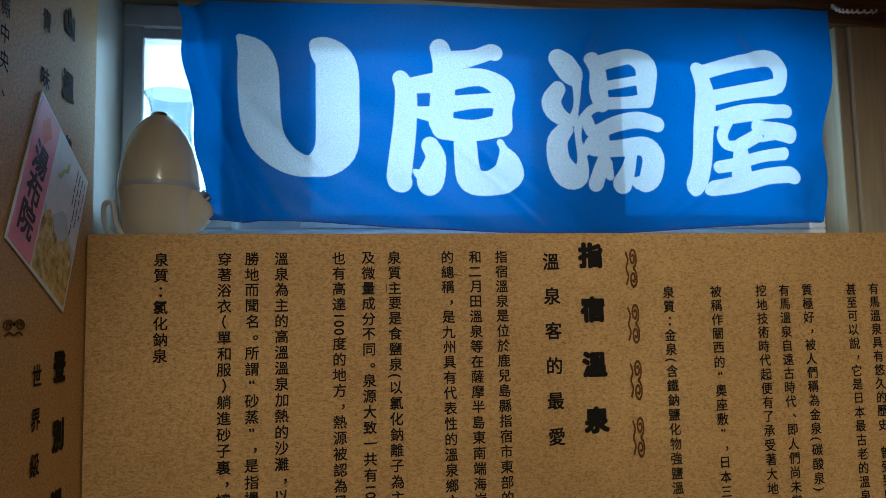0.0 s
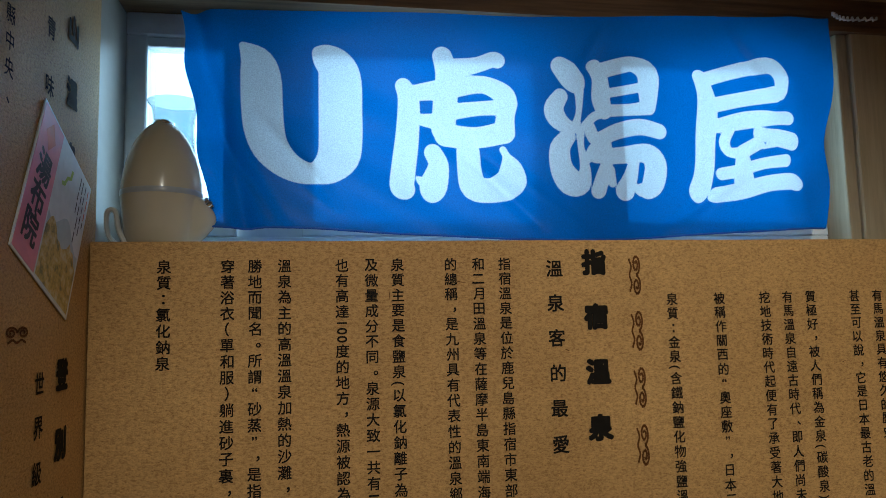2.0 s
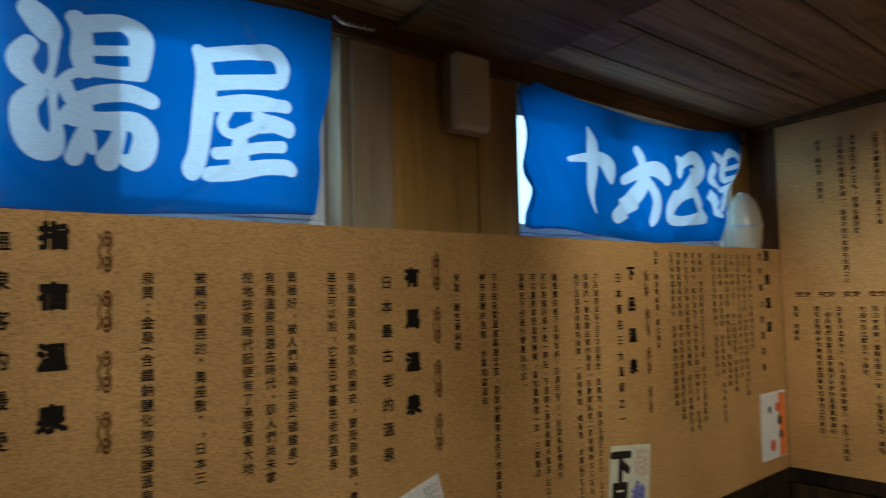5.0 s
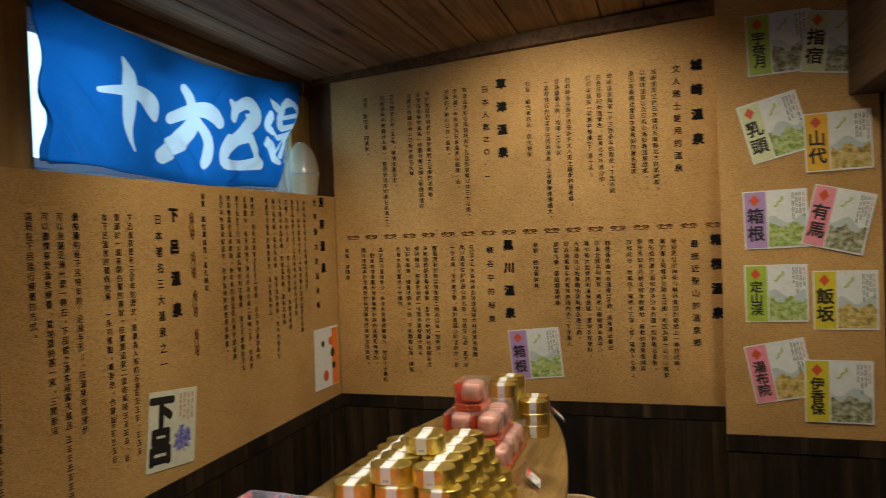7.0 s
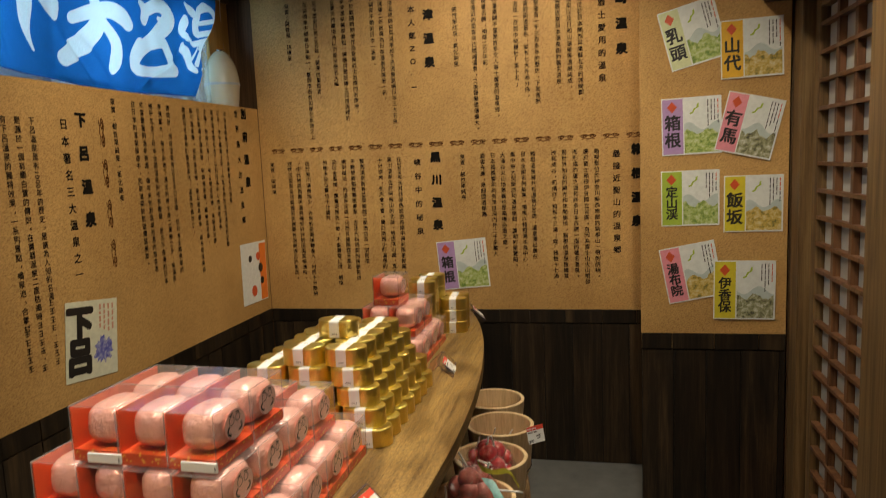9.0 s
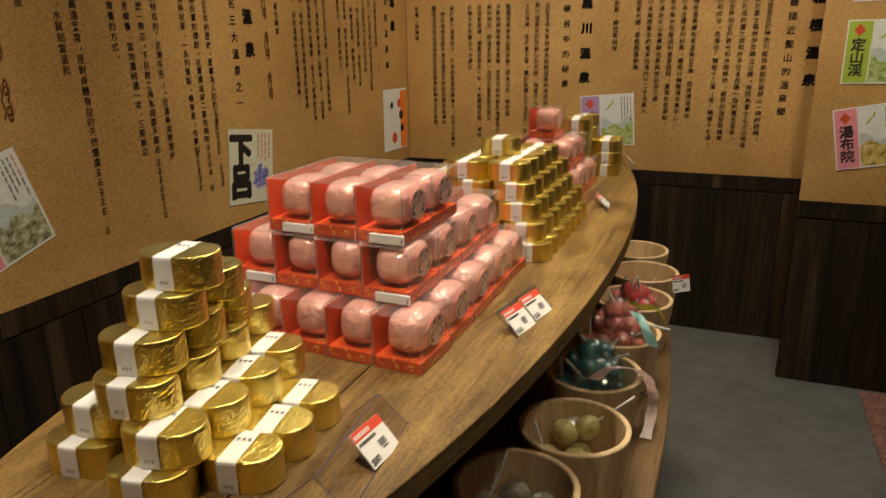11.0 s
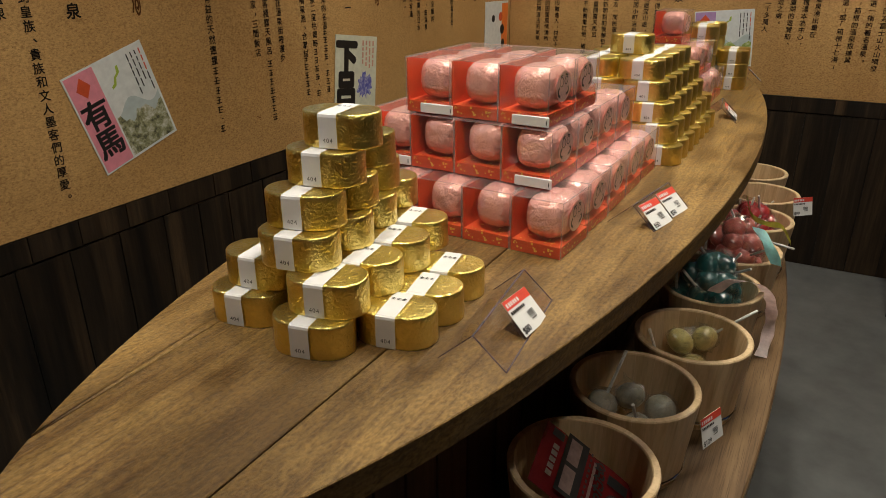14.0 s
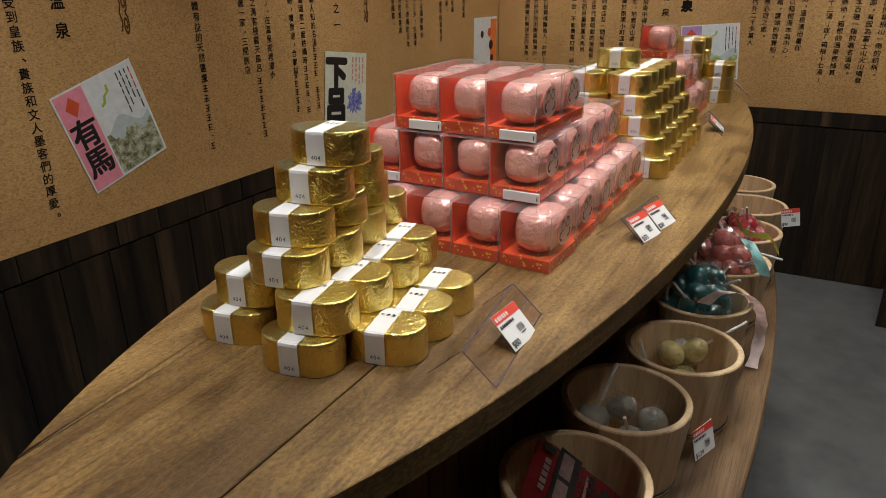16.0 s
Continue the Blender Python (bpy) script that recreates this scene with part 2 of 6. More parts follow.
def hazy(name, tint, haze, rough=0.08):
    """Clear plastic with a faint milky haze."""
    m = clear(name, tint, rough, 0.9)
    nt = m.node_tree
    out = nt.nodes["Material Output"].inputs["Surface"]
    old = out.links[0].from_socket
    di, mx = nt.nodes.new("ShaderNodeBsdfDiffuse"), nt.nodes.new("ShaderNodeMixShader")
    di.inputs["Color"].default_value, mx.inputs["Fac"].default_value = (0.9, 0.86, 0.86, 1), haze
    links(nt, (old, mx.inputs[1]), (di.outputs[0], mx.inputs[2]), (mx.outputs[0], out))
    return m


def worn_top(name):
    """Oiled worktop wood: soft broad figure, cloudy wear, fine dusty speckle and a few dark knots."""
    m, nt, b = base_material(name, 0.47, 0, 0.4)
    figure = noise_tex(nt, coords(nt, (1.6, 13, 13)), 1.0, 6, 0.62, 0.9)
    cloud = noise_tex(nt, coords(nt, (8, 18, 18)), 1.0, 6, 0.68)
    dust = noise_tex(nt, coords(nt, (190, 330, 330)), 1.0, 3, 0.65)
    fibre = noise_tex(nt, coords(nt, (7, 160, 160)), 1.0, 4, 0.6)
    r1 = ramp(nt, [(0.30, (0.125, 0.069, 0.019)), (0.52, (0.22, 0.129, 0.039)), (0.74, (0.32, 0.198, 0.064))])
    r2 = ramp(nt, [(0.34, (0.52, 0.48, 0.45)), (0.54, (1.0, 1.0, 1.0)), (0.70, (1.26, 1.25, 1.2))])
    r3 = ramp(nt, [(0.34, (0.64, 0.61, 0.58)), (0.50, (1.0, 1.0, 1.0)), (0.66, (1.28, 1.28, 1.25))])
    r4 = ramp(nt, [(0.34, (0.62, 0.57, 0.53)), (0.52, (1.0, 1.0, 1.0))])
    c = r1.outputs["Color"]
    for tex, r in ((cloud, r2), (dust, r3), (fibre, r4)):
        links(nt, (tex, r.inputs["Fac"]))
        c = mixed(nt, 1.0, c, r.outputs["Color"], "MULTIPLY")
    links(nt, (figure, r1.inputs["Fac"]))
    vor = nt.nodes.new("ShaderNodeTexVoronoi")
    vor.inputs["Scale"].default_value = 1.0
    warped = mixed(nt, 0.06, coords(nt, (2.1, 6.5, 6.5)), cloud)
    kr = ramp(nt, [(0.03, (0.85, 0.85, 0.85)), (0.13, (0, 0, 0))])
    links(nt, (warped, vor.inputs["Vector"]), (vor.outputs["Distance"], kr.inputs["Fac"]))
    c = mixed(nt, kr.outputs["Color"], c, (0.035, 0.02, 0.012))
    links(nt, (c, b.inputs["Base Color"]))
    rr = ramp(nt, [(0.35, (0.36, 0.36, 0.36)), (0.7, (0.62, 0.62, 0.62))])
    links(nt, (cloud, rr.inputs["Fac"]), (rr.outputs["Color"], b.inputs["Roughness"]))
    add = nt.nodes.new("ShaderNodeMath")
    add.operation = "ADD"
    links(nt, (fibre, add.inputs[0]), (dust, add.inputs[1]))
    bump(nt, b, add.outputs[0], 0.6, 0.0015)
    return m


M_PAPER = paper_wall("kraft_wallpaper")
M_PAPER_B = paper_wall("kraft_wallpaper_light", 1.12)
M_INK = plain("printed_ink", (0.010, 0.008, 0.006), 0.75, grain=0.3, bumpy=0.0, spec=0.12)
M_BROWN_INK = plain("brown_print", (0.11, 0.042, 0.012), 0.75, grain=0.3, bumpy=0.0, spec=0.12)
M_DARKWOOD = wood("printed_dark_planks", (0.006, 0.0045, 0.0035), (0.027, 0.0175, 0.010), (0.085, 0.052, 0.026), "z", 0.5, 1.0, 0.0, 0.1, 0.55)
M_JOINT = plain("plank_joint", (0.004, 0.003, 0.0025), 0.7)
M_TOP = worn_top("countertop_wood")
M_SHELF = wood("shelf_wood", (0.10, 0.055, 0.025), (0.19, 0.115, 0.055), (0.28, 0.18, 0.09), "x", 0.5, 1.0, 0.3, 0.25, 0.15, 0.6, 0.7)
M_BODY = wood("cabinet_dark_wood", (0.05, 0.028, 0.014), (0.115, 0.062, 0.030), (0.18, 0.10, 0.05), "z", 0.5)
M_PINE = wood("ceiling_pine", (0.135, 0.074, 0.036), (0.25, 0.147, 0.072), (0.36, 0.225, 0.115), "x", 0.75, 0.8, 0.9, 0.3, 0.35)
M_BEAM = wood("beam_wood", (0.058, 0.032, 0.016), (0.13, 0.07, 0.033), (0.20, 0.118, 0.056), "x", 0.78, 0.9, 0.6, 0.3, 0.15)
M_POSTPALE = wood("pale_worn_post", (0.22, 0.17, 0.10), (0.33, 0.265, 0.17), (0.42, 0.345, 0.23), "z", 0.6, 0.8, 0.6, 0.3, 0.1, 0.2)
M_BOARD = wood("upright_board", (0.27, 0.145, 0.036), (0.40, 0.23, 0.066), (0.50, 0.305, 0.097), "z", 0.62, 0.8, 0.2, 0.2, 0.15, 0.25)
M_POST = wood("door_post_wood", (0.10, 0.055, 0.025), (0.20, 0.12, 0.052), (0.30, 0.19, 0.085), "z", 0.5, 1.0, 0.3, 0.25, 0.15)
M_LATTICE = wood("lattice_wood", (0.10, 0.04, 0.018), (0.19, 0.085, 0.04), (0.27, 0.13, 0.06), "z", 0.5, 1.0, 0.0, 0.2, 0.2)
M_BUCKET = wood("bucket_cedar", (0.55, 0.38, 0.20), (0.68, 0.49, 0.28), (0.77, 0.58, 0.36), "z", 0.5, 1.2, 0.0, 0.15, 0.07, 0.3)
M_CONCRETE = plain("concrete_floor", (0.128, 0.132, 0.128), 0.75, grain=0.22, scale=7, bumpy=0.15)
M_RUG = plain("red_rug", (0.23, 0.115, 0.095), 0.95, grain=0.45, scale=45, bumpy=0.6)
M_WHITE = plain("white_paint", (0.70, 0.72, 0.72), 0.5, grain=0.05, scale=6)
M_REVEAL = plain("pale_reveal", (0.24, 0.22, 0.19), 0.4, grain=0.15, scale=9)
M_ALU = plain("window_frame_paint", (0.62, 0.66, 0.67), 0.4, grain=0.06)
M_SKY = glow("daylight_outside", (0.56, 0.83, 1.0), 2.9)
M_BANNER = cloth_print("blue_banner_cloth", (0.003, 0.118, 0.40), (0.60, 0.68, 0.76))
M_GOLD = foil("gold_foil", (0.90, 0.70, 0.20), 0.28, 1.0, 1.2, 0.56)
M_PINKFOIL = foil("pink_foil", (0.90, 0.47, 0.40), 0.2, 0.25, 0.55, 0.42)
M_BAND = plain("white_band_paper", (0.72, 0.71, 0.70), 0.6, grain=0.04)
M_RED = plain("red_card", (0.64, 0.072, 0.018), 0.4, grain=0.1, scale=20)
M_GOLDDOT = plain("gold_print", (0.85, 0.52, 0.09), 0.35, grain=0.1)
M_CLEAR = hazy("clear_film", (0.98, 0.97, 0.97), 0.02)
M_CLEARTOP = hazy("clear_lid_film", (0.95, 0.93, 0.95), 0.05)
M_EDGE = hazy("clear_fold", (0.88, 0.86, 0.88), 0.15)
M_ACRYLEDGE = hazy("acrylic_edge", (0.40, 0.34, 0.60), 0.08)
M_STAND = clear("clear_acrylic", (0.86, 0.84, 0.90), 0.06, 0.7)
M_WRAP = clear("candy_film", (0.97, 0.98, 0.98), 0.24, 0.5)
M_CARD = plain("white_card", (0.76, 0.75, 0.73), 0.5, grain=0.03)
M_TAGRED = plain("tag_red", (0.70, 0.07, 0.04), 0.5, grain=0.05)
M_BLACK = plain("black_print", (0.015, 0.013, 0.013), 0.5, grain=0.2)
M_CREAM = plain("cream_plastic", (0.46, 0.415, 0.32), 0.2, grain=0.04, scale=5, bumpy=0.0)
M_GREYBAND = plain("grey_plastic", (0.30, 0.33, 0.36), 0.35, grain=0.05, bumpy=0.0)
M_CHROME = plain("chrome", (0.75, 0.75, 0.75), 0.12, 1.0, grain=0.02, bumpy=0.0)
M_PANE = clear("window_glass", (0.88, 0.96, 0.98), 0.35, 0.95)
M_GLASS = hazy("pale_glass", (0.84, 0.92, 0.95), 0.13, 0.1)
M_CORD = plain("pale_cord", (0.55, 0.55, 0.52), 0.6, grain=0.1)
M_LAMPBOX = plain("prismatic_diffuser", (0.62, 0.55, 0.43), 0.1, grain=0.05, scale=10, bumpy=0.0)
M_LAMPBASE = plain("lamp_base_plastic", (0.30, 0.20, 0.11), 0.4)
M_SHOJI = plain("shoji_paper", (0.42, 0.42, 0.40), 0.8, grain=0.1, scale=12)


# ---- geometry helpers ----
def part(name, bm, material, parent=None, label="", smooth=False):
    me = bpy.data.meshes.new(name)
    bm.to_mesh(me)
    bm.free()
    if smooth:
        me.shade_smooth()
    me.materials.append(material)
    ob = new(name, me)
    if parent is not None:
        ob.parent = parent
    if label:
        ob["label"] = label
    return ob


def empty(name, label="", category="", group="", kind="", at=None):
    ob = tagged(new(name), label, category, group, kind)
    ob.empty_display_size = 0.05
    if at is not None:
        ob.matrix_world = at
    return ob


def add_box(bm, x0, y0, z0, x1, y1, z1, bevel=0.0, matrix=None):
    m = Matrix.Translation(((x0 + x1) / 2, (y0 + y1) / 2, (z0 + z1) / 2)) @ Matrix.Diagonal((x1 - x0, y1 - y0, z1 - z0, 1))
    if matrix is not None:
        m = matrix @ m
    verts = bmesh.ops.create_cube(bm, size=1, matrix=m)["verts"]
    if bevel:
        edges = list({e for v in verts for e in v.link_edges})
        bmesh.ops.bevel(bm, geom=edges, offset=bevel, segments=1, affect="EDGES", profile=0.5)
    return verts


def boxed(x0, y0, z0, x1, y1, z1, bevel=0.0, matrix=None):
    bm = bmesh.new()
    add_box(bm, x0, y0, z0, x1, y1, z1, bevel, matrix)
    return bm


def structure(name, bm, material, label="", category=""):
    return tagged(part(name, bm, material), label, category, "", "structure")


def lathe(bm, profile, steps=40, sx=1.0, sy=1.0, at=(0, 0, 0)):
    """Turn a profile of (radius, height) round the upright axis."""
    rings = []
    for r, z in profile:
        if r < 1e-6:
            rings.append([bm.verts.new((at[0], at[1], at[2] + z))])
        else:
            rings.append([bm.verts.new((at[0] + sx * r * math.cos(2 * math.pi * k / steps), at[1] + sy * r * math.sin(2 * math.pi * k / steps), at[2] + z)) for k in range(steps)])
    for a, b in zip(rings, rings[1:]):
        for k in range(steps):
            k2 = (k + 1) % steps
            if len(a) == 1 and len(b) > 1:
                bm.faces.new((a[0], b[k2], b[k]))
            elif len(b) == 1 and len(a) > 1:
                bm.faces.new((a[k], a[k2], b[0]))
            elif len(a) > 1:
                bm.faces.new((a[k], a[k2], b[k2], b[k]))
    bmesh.ops.recalc_face_normals(bm, faces=bm.faces)
    return bm


def prism(outline, z0, z1, bevel=0.0, segments=2):
    """An upright block over a plan outline."""
    bm = bmesh.new()
    low = [bm.verts.new((x, y, z0)) for x, y in outline]
    f = bm.faces.new(low)
    top = bmesh.ops.extrude_face_region(bm, geom=[f])
    bmesh.ops.translate(bm, vec=(0, 0, z1 - z0), verts=[v for v in top["geom"] if isinstance(v, bmesh.types.BMVert)])
    bmesh.ops.recalc_face_normals(bm, faces=bm.faces)
    if bevel:
        edges = [e for e in bm.edges if abs(e.verts[0].co.z - e.verts[1].co.z) < 1e-6]
        bmesh.ops.bevel(bm, geom=edges, offset=bevel, segments=segments, affect="EDGES", profile=0.5)
    return bm


def tube(points, radius, steps=8):
    bm = bmesh.new()
    pts = [Vector(p) for p in points]
    rings = []
    for i, p in enumerate(pts):
        d = (pts[min(i + 1, len(pts) - 1)] - pts[max(i - 1, 0)]).normalized()
        a = d.orthogonal().normalized() if i == 0 else (ref - d * ref.dot(d)).normalized()
        ref = a
        b = d.cross(a)
        rings.append([bm.verts.new(p + radius * (math.cos(2 * math.pi * k / steps) * a + math.sin(2 * math.pi * k / steps) * b)) for k in range(steps)])
    for r, s in zip(rings, rings[1:]):
        for k in range(steps):
            bm.faces.new((r[k], r[(k + 1) % steps], s[(k + 1) % steps], s[k]))
    bm.faces.new(rings[0][::-1])
    bm.faces.new(rings[-1])
    bmesh.ops.recalc_face_normals(bm, faces=bm.faces)
    return bm


def arc(points, n=8):
    """A smooth line through some points."""
    pts = [Vector(p) for p in points]
    out = []
    for i in range(len(pts) - 1):
        p0, p1, p2, p3 = pts[max(i - 1, 0)], pts[i], pts[i + 1], pts[min(i + 2, len(pts) - 1)]
        for k in range(n):
            t = k / n
            out.append(0.5 * (2 * p1 + (p2 - p0) * t + (2 * p0 - 5 * p1 + 4 * p2 - p3) * t * t + (3 * p1 - p0 - 3 * p2 + p3) * t ** 3))
    return out + [pts[-1]]


# ---- lettering ----
GLYPHS = {}


def glyph(ch):
    """The flat mesh of one character, centred in a square of side 1."""
    key = ch
    lying = ch[0] == "~" and len(ch) > 1
    ch = ch[-1]
    if key not in GLYPHS:
        cu = bpy.data.curves.new("glyph", "FONT")
        cu.body, cu.size, cu.resolution_u = ch, 1.0, 3
        ob = bpy.data.objects.new("glyph", cu)
        scene.collection.objects.link(ob)
        me = bpy.data.meshes.new_from_object(ob.evaluated_get(bpy.context.evaluated_depsgraph_get()))
        co = np.zeros(len(me.vertices) * 3)
        me.vertices.foreach_get("co", co)
        co = co.reshape(-1, 3)[:, :2]
        faces = [tuple(p.vertices) for p in me.polygons]
        if len(co):
            mid = (co.min(0) + co.max(0)) / 2
            cjk = ord(ch) > 0x2E80 and ch not in "。，、：“”（）「」"
            co = co - (mid if cjk else np.array([mid[0], 0.36]))
            if lying:
                co = np.stack([co[:, 1], -co[:, 0]], -1)
        GLYPHS[key] = (co, faces)
        bpy.data.objects.remove(ob)
        bpy.data.curves.remove(cu)
        bpy.data.meshes.remove(me)
    return GLYPHS[key]


def flat_mesh(name, verts, faces, material, parent, label=""):
    me = bpy.data.meshes.new(name)
    me.from_pydata(verts, [], faces)
    me.materials.append(material)
    ob = new(name, me)
    ob.parent = parent
    if label:
        ob["label"] = label
    return ob


def writing(name, chars, m, material, parent, label=""):
    """Characters given as (text, u, v, size, bold), laid on the plane of the pose m (u right, v up)."""
    verts, faces = [], []
    for ch, u, v, size, bold in chars:
        co, fs = glyph(ch)
        shifts = [(0, 0)] if bold < 0.005 else [(-1, -1), (1, 1)] if bold < 0.013 else [(-1, -1), (1, -1), (1, 1), (-1, 1)]
        if bold > 0.03:
            shifts += [(0, 0), (1.3, 0), (-1.3, 0), (0, 1.3), (0, -1.3)]
        for n, (a, b) in enumerate(shifts):
            base = len(verts)
            verts += [m @ Vector((u + size * (x + a * bold), v + size * (y + b * bold), 0.00006 * n)) for x, y in co]
            faces += [tuple(base + k for k in f) for f in fs]
    if verts:
        return flat_mesh(name, verts, faces, material, parent, label)


def column(text, u, top, pitch, size, bold=0.0):
    return [("~" + ch if ch.isascii() else ch, u, top - pitch * (k + 0.5), size, bold) for k, ch in enumerate(text) if ch != " "]


def small_column(text, u, top, pitch, size):
    """A running text column: digits lie on their side and close up, commas hang to the right."""
    out, v = [], top
    for ch in text:
        step = pitch * (0.52 if ch.isascii() else 1.0)
        hang = 0.24 * size if ch in "，。、" else 0.0
        out.append(("~" + ch if ch.isascii() else ch, u + hang, v - step / 2 + hang, size, 0.011))
        v -= step
    return out


def bars(rows):
    """Small dashes (u0, v0, u1, v1) for writing too small to read."""
    verts, faces = [], []
    for u0, v0, u1, v1 in rows:
        b = len(verts)
        verts += [(u0, v0), (u1, v0), (u1, v1), (u0, v1)]
        faces.append((b, b + 1, b + 2, b + 3))
    return verts, faces


def dash_column(rng, u, top, bottom, pitch, size):
    """A column of unreadable characters: for each, a few crossing dashes."""
    rows = []
    n = int((top - bottom) / pitch)
    gap = rng.randint(5, 9)
    for k in range(n):
        c = top - pitch * (k + 0.5)
        if k % gap == gap - 1:
            rows.append((u + size * 0.1, c, u + size * 0.3, c + size * 0.18))
            continue
        for j in range(3):
            v = c + size * (0.36 - 0.34 * j) + rng.uniform(-0.03, 0.03) * size
            w = size * rng.uniform(0.30, 0.46)
            rows.append((u - w, v - size * 0.055, u + w, v + size * 0.055))
        x = u + rng.uniform(-0.2, 0.2) * size
        rows.append((x - size * 0.06, c - size * 0.42, x + size * 0.06, c + size * 0.44))
    return rows


def dashes(name, rows, m, material, parent, label=""):
    v, f = bars(rows)
    return flat_mesh(name, [m @ Vector((x, y, 0.0004 * (i // 4 % 2))) for i, (x, y) in enumerate(v)], f, material, parent, label)


def swirl(u, v, w, h, upright=True):
    """A small cloud-scroll ornament as a thin ribbon of quads."""
    pts = []
    for side in (-1, 1):
        line = []
        for k in range(22):
            a = k / 21 * 3.4 * math.pi
            r = 0.5 - 0.40 * k / 21
            line.append((side * (0.5 - r * 0.95 * math.cos(a) - 0.02), (0.62 * r * math.sin(a) + 0.1)))
        pts.append(line)
    pts.append([(-0.75 + 1.5 * k / 12, -0.34 - 0.08 * math.cos(k / 12 * 4 * math.pi)) for k in range(13)])
    verts, faces = [], []
    for line in pts:
        for (x0, y0), (x1, y1) in zip(line, line[1:]):
            d = Vector((x1 - x0, y1 - y0))
            n = Vector((-d.y, d.x)).normalized() * 0.065 if d.length else Vector((0.05, 0))
            b = len(verts)
            for x, y, s in ((x0, y0, 1), (x1, y1, 1), (x1, y1, -1), (x0, y0, -1)):
                px, py = x + s * n.x, y + s * n.y
                if upright:
                    px, py = py, px
                verts.append((u + px * w, v + py * h))
            faces.append((b, b + 1, b + 2, b + 3))
    return verts, faces


def ornaments(name, places, m, parent):
    verts, faces = [], []
    for u, v, w, h, upright in places:
        vs, fs = swirl(u, v, w, h, upright)
        b = len(verts)
        verts += [m @ Vector((x, y, 0)) for x, y in vs]
        faces += [tuple(b + k for k in f) for f in fs]
    return flat_mesh(name, verts, faces, M_BROWN_INK, parent, "brown cloud-scroll ornaments")


def plane_north(y):
    return Matrix(((1, 0, 0, 0), (0, 0, -1, y), (0, 1, 0, 0), (0, 0, 0, 1)))


def plane_east(x):
    return Matrix(((0, 0, -1, x), (-1, 0, 0, 0), (0, 1, 0, 0), (0, 0, 0, 1)))


def plane_west(x):
    return Matrix(((0, 0, 1, x), (1, 0, 0, 0), (0, 1, 0, 0), (0, 0, 0, 1)))


# ---- structure ----
PANEL_TOP, WAINSCOT = 1.671, 0.714
tagged(part("floor", boxed(WEST - 0.3, SOUTH - 0.2, -0.12, EAST + 0.3, 1.95, FLOOR), M_CONCRETE), "grey worn concrete shop floor", "floor", "", "structure")
tagged(part("rug", boxed(1.6, -2.0, 0.0, 2.98, -0.44, 0.008, 0.002), M_RUG), "flat reddish patterned rug on the concrete", "rug")

# north wall: paper-covered board below, sill, posts and two high windows above
wall_north = structure("wall_north", boxed(WEST, NORTH + 0.010, FLOOR, EAST + 0.01, 1.87, 1.661), M_BODY, "low wall carrying the wallpapered board", "wall")


panel_north = structure("wall_panel_north", boxed(WEST + 0.003, NORTH, WAINSCOT, EAST - 0.003, NORTH + 0.010, PANEL_TOP), M_PAPER, "brown kraft wallpaper board printed with Chinese text columns", "wall panel")
structure("sill", boxed(WEST, NORTH + 0.010, 1.661, EAST, 1.80, 1.667), M_WHITE, "white painted window ledge above the board", "sill")
structure("lintel", boxed(WEST, 1.665, 2.160, EAST, 1.87, 2.30), M_BEAM, "dark wooden lintel above the windows", "lintel")
structure("wall_post_corner", boxed(3.213, 1.685, 1.667, EAST + 0.01, 1.87, 2.160), M_BOARD, "wooden post in the wall corner", "post")
pale = structure("wall_post", boxed(1.158, 1.676, 1.667, 1.290, 1.87, 2.28, 0.004), M_POSTPALE, "pale weathered wooden post beside the window", "post")
structure("post_batten", boxed(1.128, 1.684, 1.667, 1.1565, 1.87, 2.28, 0.002), M_POSTPALE, "narrow pale batten along the post", "trim")
pier = empty("wall_pier", "pier of upright brown boards between the windows", "wall pier", "", "structure")
for x0, x1, off in ((1.292, 1.452, 0.0), (1.456, 1.612, 0.006), (1.616, 1.790, 0.002)):
    part("board", boxed(x0, 1.685 + off, 1.667, x1, 1.87, 2.28, 0.002), M_BOARD, pier)


def window(name, x0, x1, panes):
    top, low = 2.160, 1.667
    win = empty(name, "high window with pale frame behind a blue banner", "window", "", "structure")
    y = 1.77
    bm = bmesh.new()
    for a, b, c, d in ((x0, low, x1, low + 0.035), (x0, top - 0.047, x1, top), (x0, low + 0.035, x0 + 0.04, top - 0.047), (x1 - 0.04, low + 0.035, x1, top - 0.047)):
        add_box(bm, a, y - 0.02, b, c, y + 0.06, d, 0.003)
    part("window_frame", bm, M_ALU, win)
    for k, (a, b) in enumerate(panes):
        bm = bmesh.new()
        t, yy = 0.024, y + 0.008 * (k % 2)
        for p, q, r, s in ((a - t, low + 0.037, b + t, low + 0.066), (a - t, 2.090, b + t, top - 0.049), (a - t, low + 0.066, a, 2.090), (b, low + 0.066, b + t, 2.090)):
            add_box(bm, p, yy - 0.016, q, r, yy + 0.02, s, 0.002)
        sash = part("sash", bm, M_ALU, win)
        pane = part("pane", boxed(a, yy, low + 0.066, b, yy + 0.004, 2.090), M_PANE, sash)
        pane.visible_shadow = False
    for (a, b), (c, d) in zip(panes, panes[1:]):
        part("mullion_panel", boxed(b + 0.015, y + 0.030, low + 0.037, c - 0.015, y + 0.05, top - 0.049), M_ALU, win)
    return win


window("window_1", -0.423, 1.126, ((-0.385, -0.235), (-0.055, 0.425), (0.633, 1.075)))
window("window_2", 1.792, 3.211, ((1.83, 2.18), (2.35, 2.71), (2.87, 3.17)))
backdrop = structure("backdrop", boxed(-1.4, 2.40, 0.9, 4.4, 2.42, 3.0), M_SKY, "bright overcast daylight outside the windows", "daylight")

